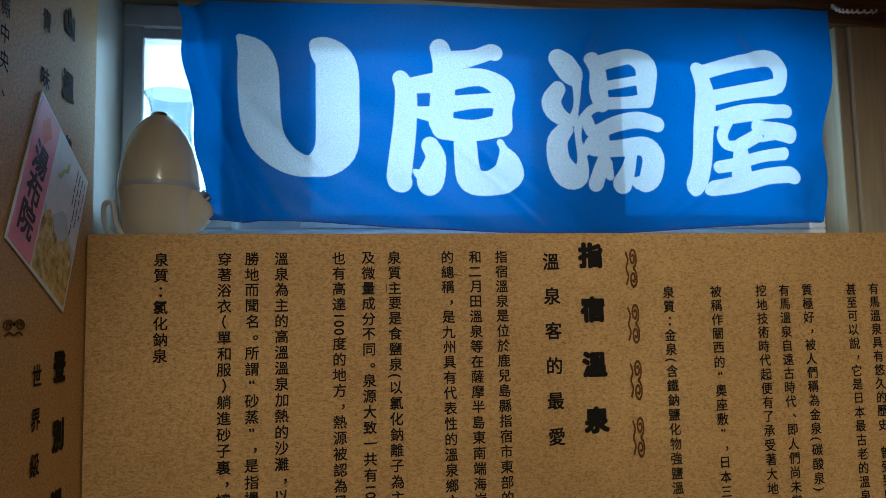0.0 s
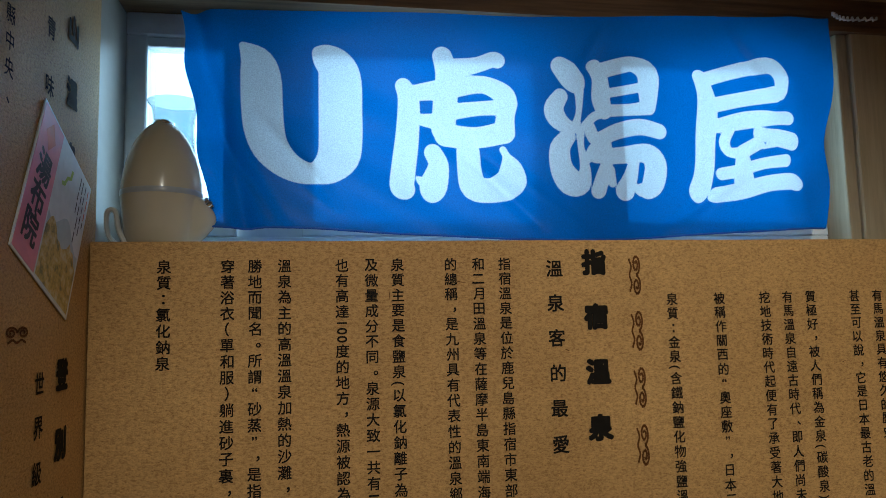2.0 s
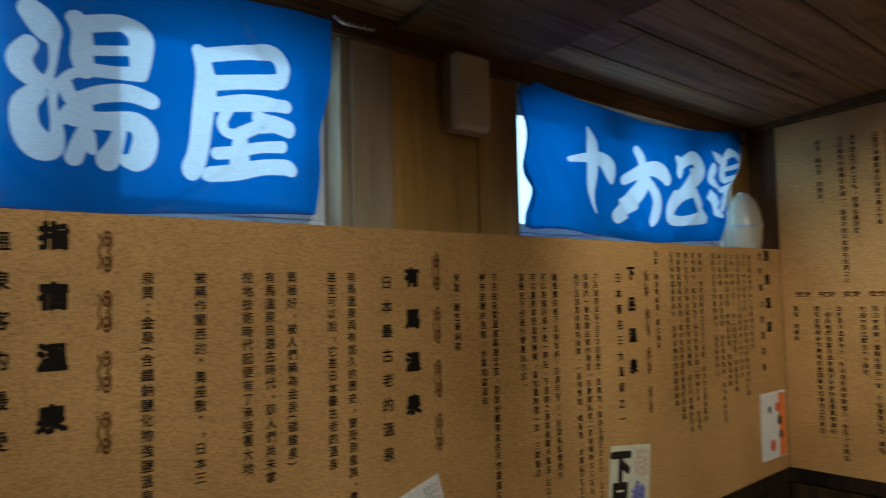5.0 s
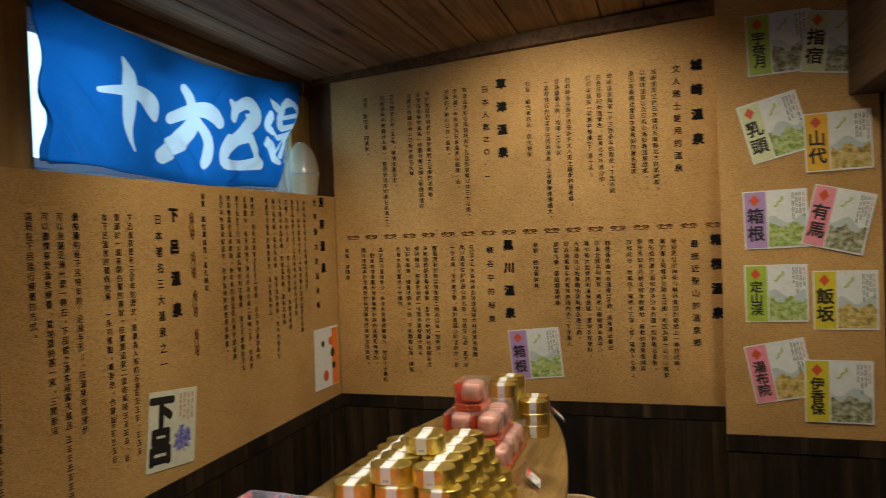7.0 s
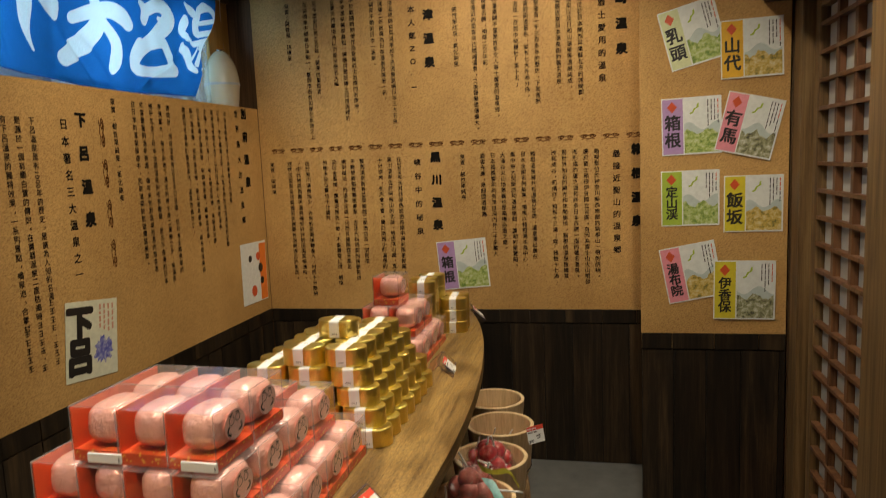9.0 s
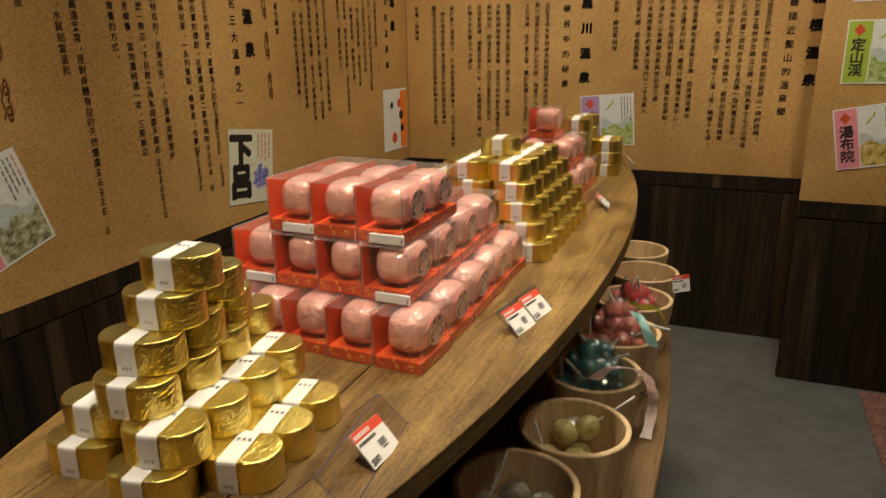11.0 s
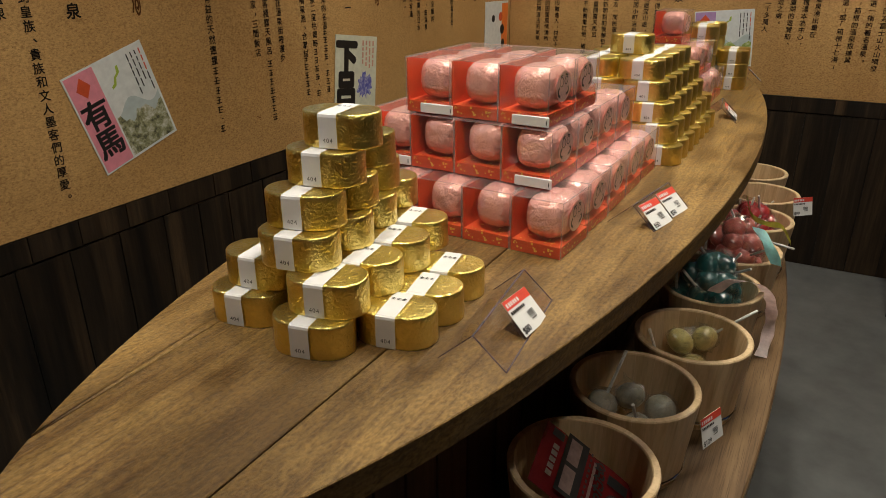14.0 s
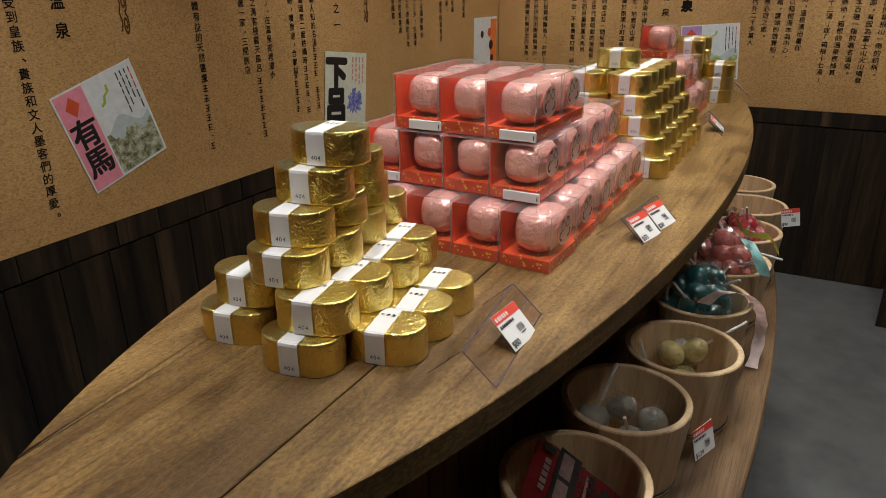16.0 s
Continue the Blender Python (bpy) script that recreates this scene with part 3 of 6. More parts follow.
# west wall with its own printed paper, and the pale reveal next to the window
wall_west = structure("wall_west", boxed(WEST - 0.2, SOUTH, FLOOR, WEST - 0.012, 1.87, 2.60), M_BODY, "side wall behind the wallpaper", "wall")
panel_west = structure("wall_panel_west", boxed(WEST - 0.012, SOUTH + 0.01, WAINSCOT + 0.002, WEST, 1.595, 2.60), M_PAPER, "brown kraft wallpaper with printed Chinese text", "wall panel")
structure("window_reveal", boxed(WEST - 0.010, 1.597, 1.667, WEST - 0.002, 1.768, 2.160), M_REVEAL, "pale smooth reveal beside the window", "trim")

# east wall and the part that stands proud of it
wall_east = structure("wall_east", boxed(EAST + 0.012, -0.75, FLOOR, EAST + 0.2, 1.87, 2.60), M_BODY, "end wall behind the wallpaper", "wall")
B_LOW = 0.712


def sloping(x0, y0, z0, x1, y1, z1, bevel=0.0):
    """A block whose heights follow the climbing ceiling: z0 and z1 hold at the window wall."""
    bm = boxed(x0, y0, z0, x1, y1, z1, bevel)
    for v in bm.verts:
        v.co.z += ceil_z(v.co.y) - ceil_z(1.64)
    return bm


def under_roof(bm, level):
    for v in bm.verts:
        if v.co.z > level:
            v.co.z += 0.62 * (ceil_z(v.co.y) - ceil_z(1.56))
    return bm


panel_east = structure("wall_panel_east", under_roof(boxed(EAST, -0.205, B_LOW, EAST + 0.012, NORTH - 0.001, 2.222), 1.5), M_PAPER_B, "brown kraft wallpaper with printed hot-spring texts", "wall panel")
structure("trim_east", under_roof(boxed(EAST - 0.030, -0.195, 2.225, EAST + 0.012, 1.66, 2.29, 0.003), 1.5), M_BEAM, "wooden trim board under the ceiling", "trim")
bm = boxed(PROUD + 0.01, -0.675, FLOOR, EAST + 0.2, -0.160, 2.60)
for v in bm.verts:
    if v.co.x > EAST and v.co.y > -0.3:
        v.co.y -= 0.075
structure("wall_east_proud", bm, M_PAPER_B, "projecting wall section covered in kraft paper", "wall")
panel_proud = structure("wall_panel_proud", boxed(PROUD, -0.672, 0.705, PROUD + 0.01, -0.158, 2.60), M_PAPER_B, "brown kraft wallpaper with pasted packets", "wall panel")

# ceiling
bm = bmesh.new()
y = 1.87
rng = random.Random(3)
while y > SOUTH - 0.1:
    w = 0.178
    x = WEST - 0.2
    while x < EAST + 0.1:
        ln = rng.uniform(1.6, 2.8)
        add_box(bm, x + 0.001, y - w + 0.004, rng.uniform(0, 0.003), min(x + ln, EAST + 0.2) - 0.001, y - 0.004, 0.03, 0.0)
        x += ln
    y -= w
for v in bm.verts:
    v.co.z += ceil_z(v.co.y)
ceiling = structure("ceiling", bm, M_PINE, "low ceiling of knotty pine boards", "ceiling")
structure("ceiling_back", sloping(WEST - 0.3, SOUTH - 0.2, 2.271, EAST + 0.3, 1.92, 2.33), M_JOINT, "dark backing above the ceiling boards", "ceiling")
structure("ceiling_beam", sloping(1.296, SOUTH, 2.215, 1.790, 1.664, 2.236, 0.003), M_BEAM, "broad dark wooden ceiling beam", "beam")

# south side: header, posts, lattice screen, and plain walls that close the shop
structure("header_beam", boxed(1.4, -0.86, 1.897, PROUD - 0.001, -0.578, 2.44, 0.004), M_BEAM, "heavy wooden header over the lattice screen", "beam")
structure("door_post_1", boxed(2.905, -0.795, FLOOR, PROUD - 0.002, -0.682, 1.895, 0.003), M_POST, "brown wooden post beside the papered wall", "post")
structure("door_post_2", boxed(2.08, -0.80, FLOOR, 2.325, -0.690, 1.895, 0.003), M_POST, "thick wooden post of the lattice screen", "post")
structure("wall_south", boxed(WEST - 0.2, SOUTH - 0.2, FLOOR, EAST + 0.2, SOUTH, 2.66), M_BODY, "dark wall at the back of the shop", "wall")
structure("wall_south_east", boxed(PROUD + 0.012, SOUTH, FLOOR, EAST + 0.2, -0.68, 2.60), M_BODY, "dark wall behind the screen", "wall")


def lattice_screen():
    sc = empty("shoji_screen", "wooden lattice screen with patterned glass panes", "screen", "", "structure")
    x0, x1, y0 = 2.330, 2.900, -0.735
    bm = bmesh.new()
    add_box(bm, x0, y0 - 0.02, 0.02, x0 + 0.05, y0 + 0.015, 1.89, 0.002)
    add_box(bm, x1 - 0.05, y0 - 0.02, 0.02, x1, y0 + 0.015, 1.89, 0.002)
    add_box(bm, x0 + 0.05, y0 - 0.02, 1.84, x1 - 0.05, y0 + 0.015, 1.89, 0.002)
    add_box(bm, x0 + 0.05, y0 - 0.02, 0.02, x1 - 0.05, y0 + 0.015, 0.12, 0.002)
    part("stile", bm, M_POST, sc)
    xs = [x0 + 0.05 + (x1 - x0 - 0.1) * k / 3 for k in range(4)]
    zs = [0.156 + 0.0905 * k for k in range(19)]
    for x in xs[1:-1]:
        part("lattice_bar", boxed(x - 0.011, y0 - 0.012, 0.12, x + 0.011, y0 + 0.01, 1.84), M_LATTICE, sc)
    for z in zs:
        part("lattice_bar", boxed(x0 + 0.05, y0 - 0.009, z - 0.006, x1 - 0.05, y0 + 0.014, z + 0.006), M_LATTICE, sc)
    for a, b in zip(xs, xs[1:]):
        part("pane", boxed(a + 0.011, y0 - 0.018, 0.12, b - 0.011, y0 - 0.013, 1.84), M_SHOJI, sc)
    return sc


lattice_screen()


# ---- printed texts on the walls ----
PN, PE, PP, PW = plane_north(NORTH - 0.0012), plane_east(EAST - 0.0012), plane_east(PROUD - 0.0012), plane_west(WEST + 0.0012)
rng = random.Random(11)
NORTH_TEXT = [
    (-0.304, "泉質：氯化鈉泉", 1.641),
    (-0.200, "穿著浴衣（單和服）躺進砂子裏，讓", 1.641),
    (-0.154, "勝地而聞名。所謂“砂蒸”，是指攪拌", 1.641),
    (-0.104, "溫泉為主的高溫溫泉加熱的沙灘，以", 1.641),
    (-0.005, "也有高達\x01度的地方，熱源被認為是", 1.641),
    (0.047, "及微量成分不同。泉源大致一共有\x01", 1.641),
    (0.094, "泉質主要是食鹽泉(以氯化鈉離子為主", 1.641),
    (0.191, "的總稱，是九州具有代表性的溫泉鄉之", 1.641),
    (0.242, "和二月田溫泉等在薩摩半島東南端海岸", 1.641),
    (0.292, "指宿溫泉是位於鹿兒島縣指宿市東部的", 1.641),
    (0.621, "泉質：金泉(含鐵鈉鹽化物強鹽溫泉", 1.570),
    (0.720, "被稱作關西的“奧座敷”，日本三", 1.570),
    (0.817, "挖地技術時代起便有了承受著大地", 1.570),
    (0.867, "有馬溫泉自遠古時代、即人們尚未掌", 1.570),
    (0.918, "質極好，被人們稱為金泉(碳酸泉)", 1.570),
    (1.017, "甚至可以說，它是日本最古老的溫泉", 1.570),
    (1.069, "有馬溫泉具有悠久的歷史，曾受到皇族、貴族和文人墨客們的厚愛。", 1.570),
]
for u, text, top in NORTH_TEXT:
    writing("text_column", [(c, p, q, r, 0.014) for c, p, q, r, w in small_column(text.replace("\x01", "100"), u, top, 0.0271, 0.0245)], PN, M_INK, panel_north)
TITLES_N = [
    (0.388, "溫泉客的最愛", 1.650, 0.0643, 0.0335, 0.018),
    (0.466, "指宿溫泉", 1.680, 0.1020, 0.0475, 0.047),
    (1.169, "日本最古老的溫泉", 1.571, 0.0568, 0.0335, 0.018),
    (1.246, "有馬溫泉", 1.607, 0.1020, 0.0475, 0.047),
    (2.116, "日本著名三大溫泉之一", 1.574, 0.0504, 0.0335, 0.018),
    (2.190, "下呂溫泉", 1.615, 0.1020, 0.0475, 0.047),
    (3.171, "世界最大的溫泉鄉", 1.672, 0.0674, 0.0335, 0.018),
    (3.238, "別府溫泉", 1.692, 0.1020, 0.0475, 0.047),
]
for u, text, top, pitch, size, bold in TITLES_N:
    writing("title_column", column(text, u, top, pitch, size, bold), PN, M_INK, panel_north)
for u, top, low in ((0.548, 1.65, 1.236), (1.325, 1.626, 1.108), (2.282, 1.587, 1.074)):
    n = 4
    step = (top - low) / n * 1.02
    places = []
    for k in range(n):
        c = top - step * (k + 0.44)
        places += [(u, c, 0.0265, step * 0.40, True)]
    ornaments("ornament", places, PN, panel_north)
GERO = [
    (1.395, "泉質：鹼性單純泉"),
    (1.488, "帶有些微的香氣，水質相當溫和"),
    (1.534, "下呂的泉質溫度高達84度，是對身體有益的天然溫泉"),
    (1.644, "這是在下呂進行療養的方式。"),
    (1.693, "可以盡情享受溫泉療養，當地還特選一家，三間飯店"),
    (1.739, "可以泡遍足湯什麼一帶在，下呂館之湯客棧露天風呂"),
    (1.791, "最推薦的是下呂特有的「足湯手形」。在溫泉街裡漫步"),
    (1.894, "有下呂溫泉的獨特效果，一系列景點，噴泉池、合掌村"),
    (1.942, "是源於一個有關白鷺的傳說。在寶曆溫泉二度枯竭時"),
    (1.993, "下呂溫泉是有1000年的歷史，是廣為人知的名湯"),
]
BEPPU = [
    (2.348, "泉質：鹼性單純泉、氯化鈉泉"),
    (2.453, "在日本的溫泉旅遊中，別府溫泉的旅遊價值極高。"),
    (2.499, "依當豐富的溫泉資源，每年來別府溫泉泡湯的遊客達"),
    (2.551, "幾乎包含了日本全國溫泉的所有種類，是名不虛傳的日本"),
    (2.604, "泉湧量大，每天由地下湧出的泉水達13萬噸之多，由溫泉"),
    (2.656, "據統計，別府溫泉有2000多口泉眼，佔日本全國泉眼的"),
    (2.759, "處處可見溫泉的裊裊蒸汽，溫泉旅館林立。"),
    (2.810, "龜川溫泉鄉、堀田溫泉鄉、柴石溫泉鄉等，由布院溫泉街"),
    (2.862, "以及觀海寺溫泉鄉、明礬溫泉鄉、鐵輪溫泉鄉、"),
    (2.912, "文稱「別府八湯」，有10個溫泉鄉、濱脇溫泉鄉、"),
    (2.965, "別府溫泉是包含了以別府為中心的別府溫泉"),
    (3.015, "以及「伊予國風土記」中就有關於別府溫泉的記載"),
    (3.069, "別府溫泉是日本九州最著名的溫泉"),
]
for u, text in GERO:
    writing("text_column", small_column(text, u, 1.5655, 0.0250, 0.0232), PN, M_INK, panel_north)
for u, top, low in ((1.532, 1.037, 0.808), (1.736, 0.98, 0.781), (1.892, 0.976, 0.842), (1.941, 0.99, 0.835), (1.991, 1.045, 0.834)):
    dashes("text_column", dash_column(rng, u, top, low, 0.0250, 0.021), PN, M_INK, panel_north)
for u, text in BEPPU:
    writing("text_column", small_column(text, u, 1.645, 0.0264, 0.0237), PN, M_INK, panel_north)

TITLES_E = [
    (0.792, "日本人氣NO.1", 2.147, 0.0562, 0.0335, 0.018),
    (0.717, "草津溫泉", 2.188, 0.1020, 0.0475, 0.047),
    (-0.030, "文人雅士愛用的溫泉", 2.153, 0.0516, 0.0335, 0.018),
    (-0.110, "城崎溫泉", 2.187, 0.1020, 0.0475, 0.047),
    (0.794, "峽谷中的秘泉", 1.424, 0.0630, 0.0335, 0.018),
    (0.709, "黑川溫泉", 1.462, 0.1020, 0.0475, 0.047),
    (-0.084, "最接近聖山的溫泉鄉", 1.419, 0.0518, 0.0335, 0.018),
    (-0.169, "箱根溫泉", 1.460, 0.1020, 0.0475, 0.047),
]
for y, text, top, pitch, size, bold in TITLES_E:
    writing("title_column", column(text, -y, top, pitch, size, bold), PE, M_INK, panel_east)
EAST_UPPER = [
    (1.379, "泉質：酸性泉，硫磺泉。"),
    (1.291, "在自噴泉中號稱日本第一，整個市街有如建在泉源之上"),
    (1.244, "至今歷史已有1300年，號湧出量而言，"),
    (1.158, "在夏天持續接待以功能治療名大噪"),
    (1.112, "草津溫泉醫學鼻祖─德國貝爾茲博士認證這裡的"),
    (1.068, "早於戰國時期便作為受傷武士治療的治療地，"),
    (0.975, "號稱是不動的日本一溫泉。"),
    (0.933, "且連續二年被選為日本溫泉百選第一名，"),
    (0.888, "草津溫泉與有馬溫泉和下呂溫泉並稱日本三大名泉，"),
    (0.597, "泉質：鹼性單純泉，氯化鈉泉"),
    (0.514, "一直是遠近的遊客來往城崎溫泉，之後聲譽遠傳擴大。"),
    (0.468, "也為避暑名勝，相傳1300年前，"),
    (0.421, "自城崎溫泉歸不僅是許多文人雅士鍾愛的溫泉鄉，"),
    (0.332, "於日本溫泉一百選中榮獲於「第十名」"),
    (0.288, "古色古香的街道景色，並有七大外湯分佈，"),
    (0.243, "城崎溫泉擁有一千三百多年的歷史，下呂有部"),
    (0.152, "是日本最親近當日本溫泉街的著名溫泉。"),
    (0.105, "以城崎溫泉以及日和山溫泉等溫泉組成。"),
    (0.060, "城崎溫泉位於日本關西兵庫縣北方的城崎郡，"),
]
EAST_LOWER = [
    (1.504, "泉質：硫磺泉"),
    (1.416, "庭院造型與自然典雅的色調顯有回歸遠古的氣氛。"),
    (1.374, "，使此地成為露天溫泉備受好評的田園風情湧所，"),
    (1.327, "由於黑川溫泉地少，外來的投資很難進入，村民十分團結"),
    (1.239, "的樹木及位置也十分講究"),
    (1.194, "及田舍風情，儘量把顏色一致，不能賣電缸燈，補植"),
    (1.147, "規則辦法，把溫泉街統一化而且重開露天風呂"),
    (1.104, "多數旅館都是農家兼業，80年代新明館的後藤哲也"),
    (1.058, "整個溫泉街有28間旅館二間酒店及一間民宿，"),
    (0.971, "十分涼爽，冬天會下雪。屬於南國小町溫泉的一部"),
    (0.926, "黑川溫泉位於阿蘇山的北部，地處深山處，夏天涼"),
    (0.880, "在2009年米其林綠色旅遊指南中得到兩星推薦。"),
    (0.586, "泉質：鹼性單純泉"),
    (0.495, "遊客光顧，是超國溫極高"),
    (0.449, "日本箱根客年約有來自海內外二千多萬人"),
    (0.405, "大涌谷火山地景觀也是箱根必遊之處。"),
    (0.360, "集中有大型飯店和溫泉旅館，蘆湖的遊覽船、"),
    (0.315, "日本全國名列前茅。箱根以箱根湯本為中心，"),
    (0.272, "箱根溫泉鄉共有溫泉200處，溫泉湧出量在"),
    (0.181, "改和成谷，而稱作「箱根十三湯」或「箱根十七湯」"),
    (0.137, "是世界知名的觀光和休閒勝地。箱根的溫泉根據其"),
    (0.090, "而形成的蘆之湖和許多日本百選一指的著名溫泉。"),
    (0.044, "屬於富士箱根伊豆國立公園。有因為富士山火山噴發"),
    (-0.001, "箱根是位於神奈川縣西南部的箱根山一帶的統稱。"),
]
for rows, top in ((EAST_UPPER, 2.138), (EAST_LOWER, 1.421)):
    for y, text in rows:
        writing("text_column", small_column(text, -y, top, 0.0259, 0.0240), PE, M_INK, panel_east)
ornaments("ornament", [(-1.468 + 0.0957 * k, 1.470, 0.037, 0.0245, False) for k in range(18)], PE, panel_east)

writing("title_column", column("登別溫泉", 1.453, 1.511, 0.102, 0.0475, 0.047), PW, M_INK, panel_west)
writing("title_column", column("世界級的", 1.368, 1.484, 0.0608, 0.0335, 0.016), PW, M_INK, panel_west)
writing("title_column", column("銀山溫泉", 1.459, 2.148, 0.102, 0.0475, 0.047), PW, M_INK, panel_west)
writing("title_column", column("青味", 1.368, 2.004, 0.086, 0.0335, 0.016), PW, M_INK, panel_west)
writing("text_column", column("山形縣中央、", 1.236, 2.009, 0.0345, 0.027, 0.012), PW, M_INK, panel_west)
ornaments("ornament", [(1.040 + 0.0832 * k, 1.521, 0.037, 0.0245, False) for k in range(4)], PW, panel_west)


# small stains and scratches on the paper
marks = random.Random(9)
for plane, host, u0, u1, v0, v1, n in ((PN, panel_north, -0.4, 3.2, 0.80, 1.64, 16), (PE, panel_east, -1.5, 0.1, 0.78, 2.15, 9), (PP, panel_proud, 0.2, 0.62, 0.75, 2.1, 3)):
    verts, faces = [], []
    for k in range(n):
        c, a, ln, th = Vector((marks.uniform(u0, u1), marks.uniform(v0, v1))), marks.uniform(0, math.pi), marks.choice((0.002, 0.003, 0.012, 0.022)), marks.uniform(0.0006, 0.0011)
        d, w = Vector((math.cos(a), math.sin(a))) * ln / 2, Vector((-math.sin(a), math.cos(a))) * th
        faces.append(tuple(range(len(verts), len(verts) + 6)))
        verts += [plane @ Vector((p.x, p.y, 0)) for p in (c - d, c - w, c + d * 0.6 - w * 0.7, c + d, c + d * 0.5 + w * 0.7, c + w)]
    flat_mesh("wear_mark", verts, faces, M_BROWN_INK, host, "small brown stains and scratches")


# ---- pasted picture packets ----
def card_mat(name, c):
    return plain(name, c, 0.45, grain=0.08, scale=60, bumpy=0.02)


STRIP = {k: card_mat("packet_" + k, c) for k, c in dict(
    green=(0.36, 0.48, 0.06), yellow=(0.62, 0.52, 0.04), orange=(0.72, 0.40, 0.03), violet=(0.42, 0.26, 0.50), pink=(0.75, 0.27, 0.33), lime=(0.50, 0.56, 0.12), pale=(0.60, 0.63, 0.36)).items()}
M_SHEET = card_mat("packet_white", (0.70, 0.72, 0.70))
M_DIAMOND = card_mat("packet_red_diamond", (0.62, 0.09, 0.03))
M_HILLS = card_mat("packet_grey_hills", (0.48, 0.55, 0.54))


def scenery(name, c1, c2, c3):
    """A small watercolour landscape: blots of three tints."""
    m, nt, b = base_material(name, 0.5)
    v = coords(nt, (1, 1, 1))
    r = ramp(nt, [(0.36, c1), (0.5, c2), (0.66, c3)])
    links(nt, (noise_tex(nt, v, 60, 6, 0.7), r.inputs["Fac"]), (r.outputs["Color"], b.inputs["Base Color"]))
    return m


SCENES = [scenery("watercolour_green", (0.10, 0.20, 0.03), (0.36, 0.45, 0.12), (0.60, 0.64, 0.42)),
          scenery("watercolour_ochre", (0.16, 0.15, 0.04), (0.56, 0.38, 0.08), (0.66, 0.60, 0.38)),
          scenery("watercolour_grey", (0.05, 0.05, 0.03), (0.30, 0.30, 0.16), (0.64, 0.64, 0.56))]


def packet(wall, u, v, w, h, turn, strip, text, scene_kind, label, size=0.058, hills=True, lift=0.0):
    """A paper packet: coloured strip with a brushed name, a small map and a watercolour view."""
    top = empty("picture_packet", label, "packet", "hot-spring packets on the walls")
    m = wall @ Matrix.Translation((u, v, lift)) @ Matrix.Rotation(radians(turn), 4, "Z")
    top.matrix_world = m
    bm = boxed(-w / 2, -h / 2, 0.0, w / 2, h / 2, 0.002, 0.0004)
    part("sheet", bm, M_SHEET, top)
    part("name_strip", boxed(-w / 2 + 0.004, -h / 2 + 0.004, 0.002, -w / 2 + 0.36 * w, h / 2 - 0.004, 0.0024), STRIP[strip], top)
    x0, x1 = -w / 2 + 0.38 * w, w / 2 - 0.006
    bm = bmesh.new()
    n, low = 14, -h / 2 + 0.006
    prev = None
    rr = random.Random(text)
    for k in range(n + 1):
        x = x0 + (x1 - x0) * k / n
        z = low + h * (0.34 + 0.05 * math.sin(k * 0.8 + len(label)) + rr.uniform(0, 0.05))
        cur = (bm.verts.new((x, low, 0.0024)), bm.verts.new((x, z, 0.0024)))
        if prev:
            bm.faces.new((prev[0], cur[0], cur[1], prev[1]))
        prev = cur
    part("view", bm, SCENES[scene_kind], top)
    if hills:
        bm = bmesh.new()
        prev = None
        for k in range(n + 1):
            x = x0 + (x1 - x0) * k / n
            z = low + h * (0.47 + 0.07 * math.sin(k * 0.55 + 1.3 * len(label)))
            cur = (bm.verts.new((x, low + h * 0.2, 0.0021)), bm.verts.new((x, z, 0.0021)))
            if prev:
                bm.faces.new((prev[0], cur[0], cur[1], prev[1]))
            prev = cur
        part("hill_range", bm, M_HILLS, top)
    bm = bmesh.new()
    c = (-w / 2 + 0.18 * w, h / 2 - 0.16 * h)
    bm.faces.new([bm.verts.new((c[0] + a * 0.085 * w, c[1] + b * 0.10 * h, 0.0028)) for a, b in ((-1, 0), (0, -1), (1, 0), (0, 1))])
    part("seal", bm, M_DIAMOND, top)
    step = 0.60 * h / len(text)
    writing("name", column(text, -w / 2 + 0.185 * w, h / 2 - 0.28 * h, step, min(size, step * 1.05), 0.026), Matrix.Translation((0, 0, 0.0029)), M_BLACK, top)
    bm = bmesh.new()
    pts = [(0.0, 0.0), (0.35, 0.10), (0.55, 0.42), (0.95, 0.60), (1.0, 0.95), (0.80, 0.92), (0.72, 0.62), (0.40, 0.50), (0.22, 0.22), (-0.05, 0.12)]
    f = bm.faces.new([bm.verts.new((x0 + 0.10 * w + p * 0.15 * w, h / 2 - 0.30 * h + q * 0.20 * h, 0.0026)) for p, q in pts])
    bmesh.ops.triangulate(bm, faces=[f])
    part("map", bm, STRIP["green"], top)
    rows = []
    for k in range(4):
        x = w / 2 - 0.06 * w - 0.055 * w * k
        z = h / 2 - 0.06 * h
        end = h / 2 - h * (0.34 + 0.07 * ((k * 7 + len(text)) % 3))
        while z > end:
            ln = rr.uniform(0.010, 0.024)
            rows.append((x - 0.0016, z - ln, x + 0.0016, z))
            z -= ln + 0.004
    dashes("small_print", rows[len(rows) // 5:], Matrix.Translation((0, 0, 0.0026)), M_BLACK, top)
    dashes("red_print", rows[:len(rows) // 5], Matrix.Translation((0, 0, 0.0030)), M_DIAMOND, top)
    return top


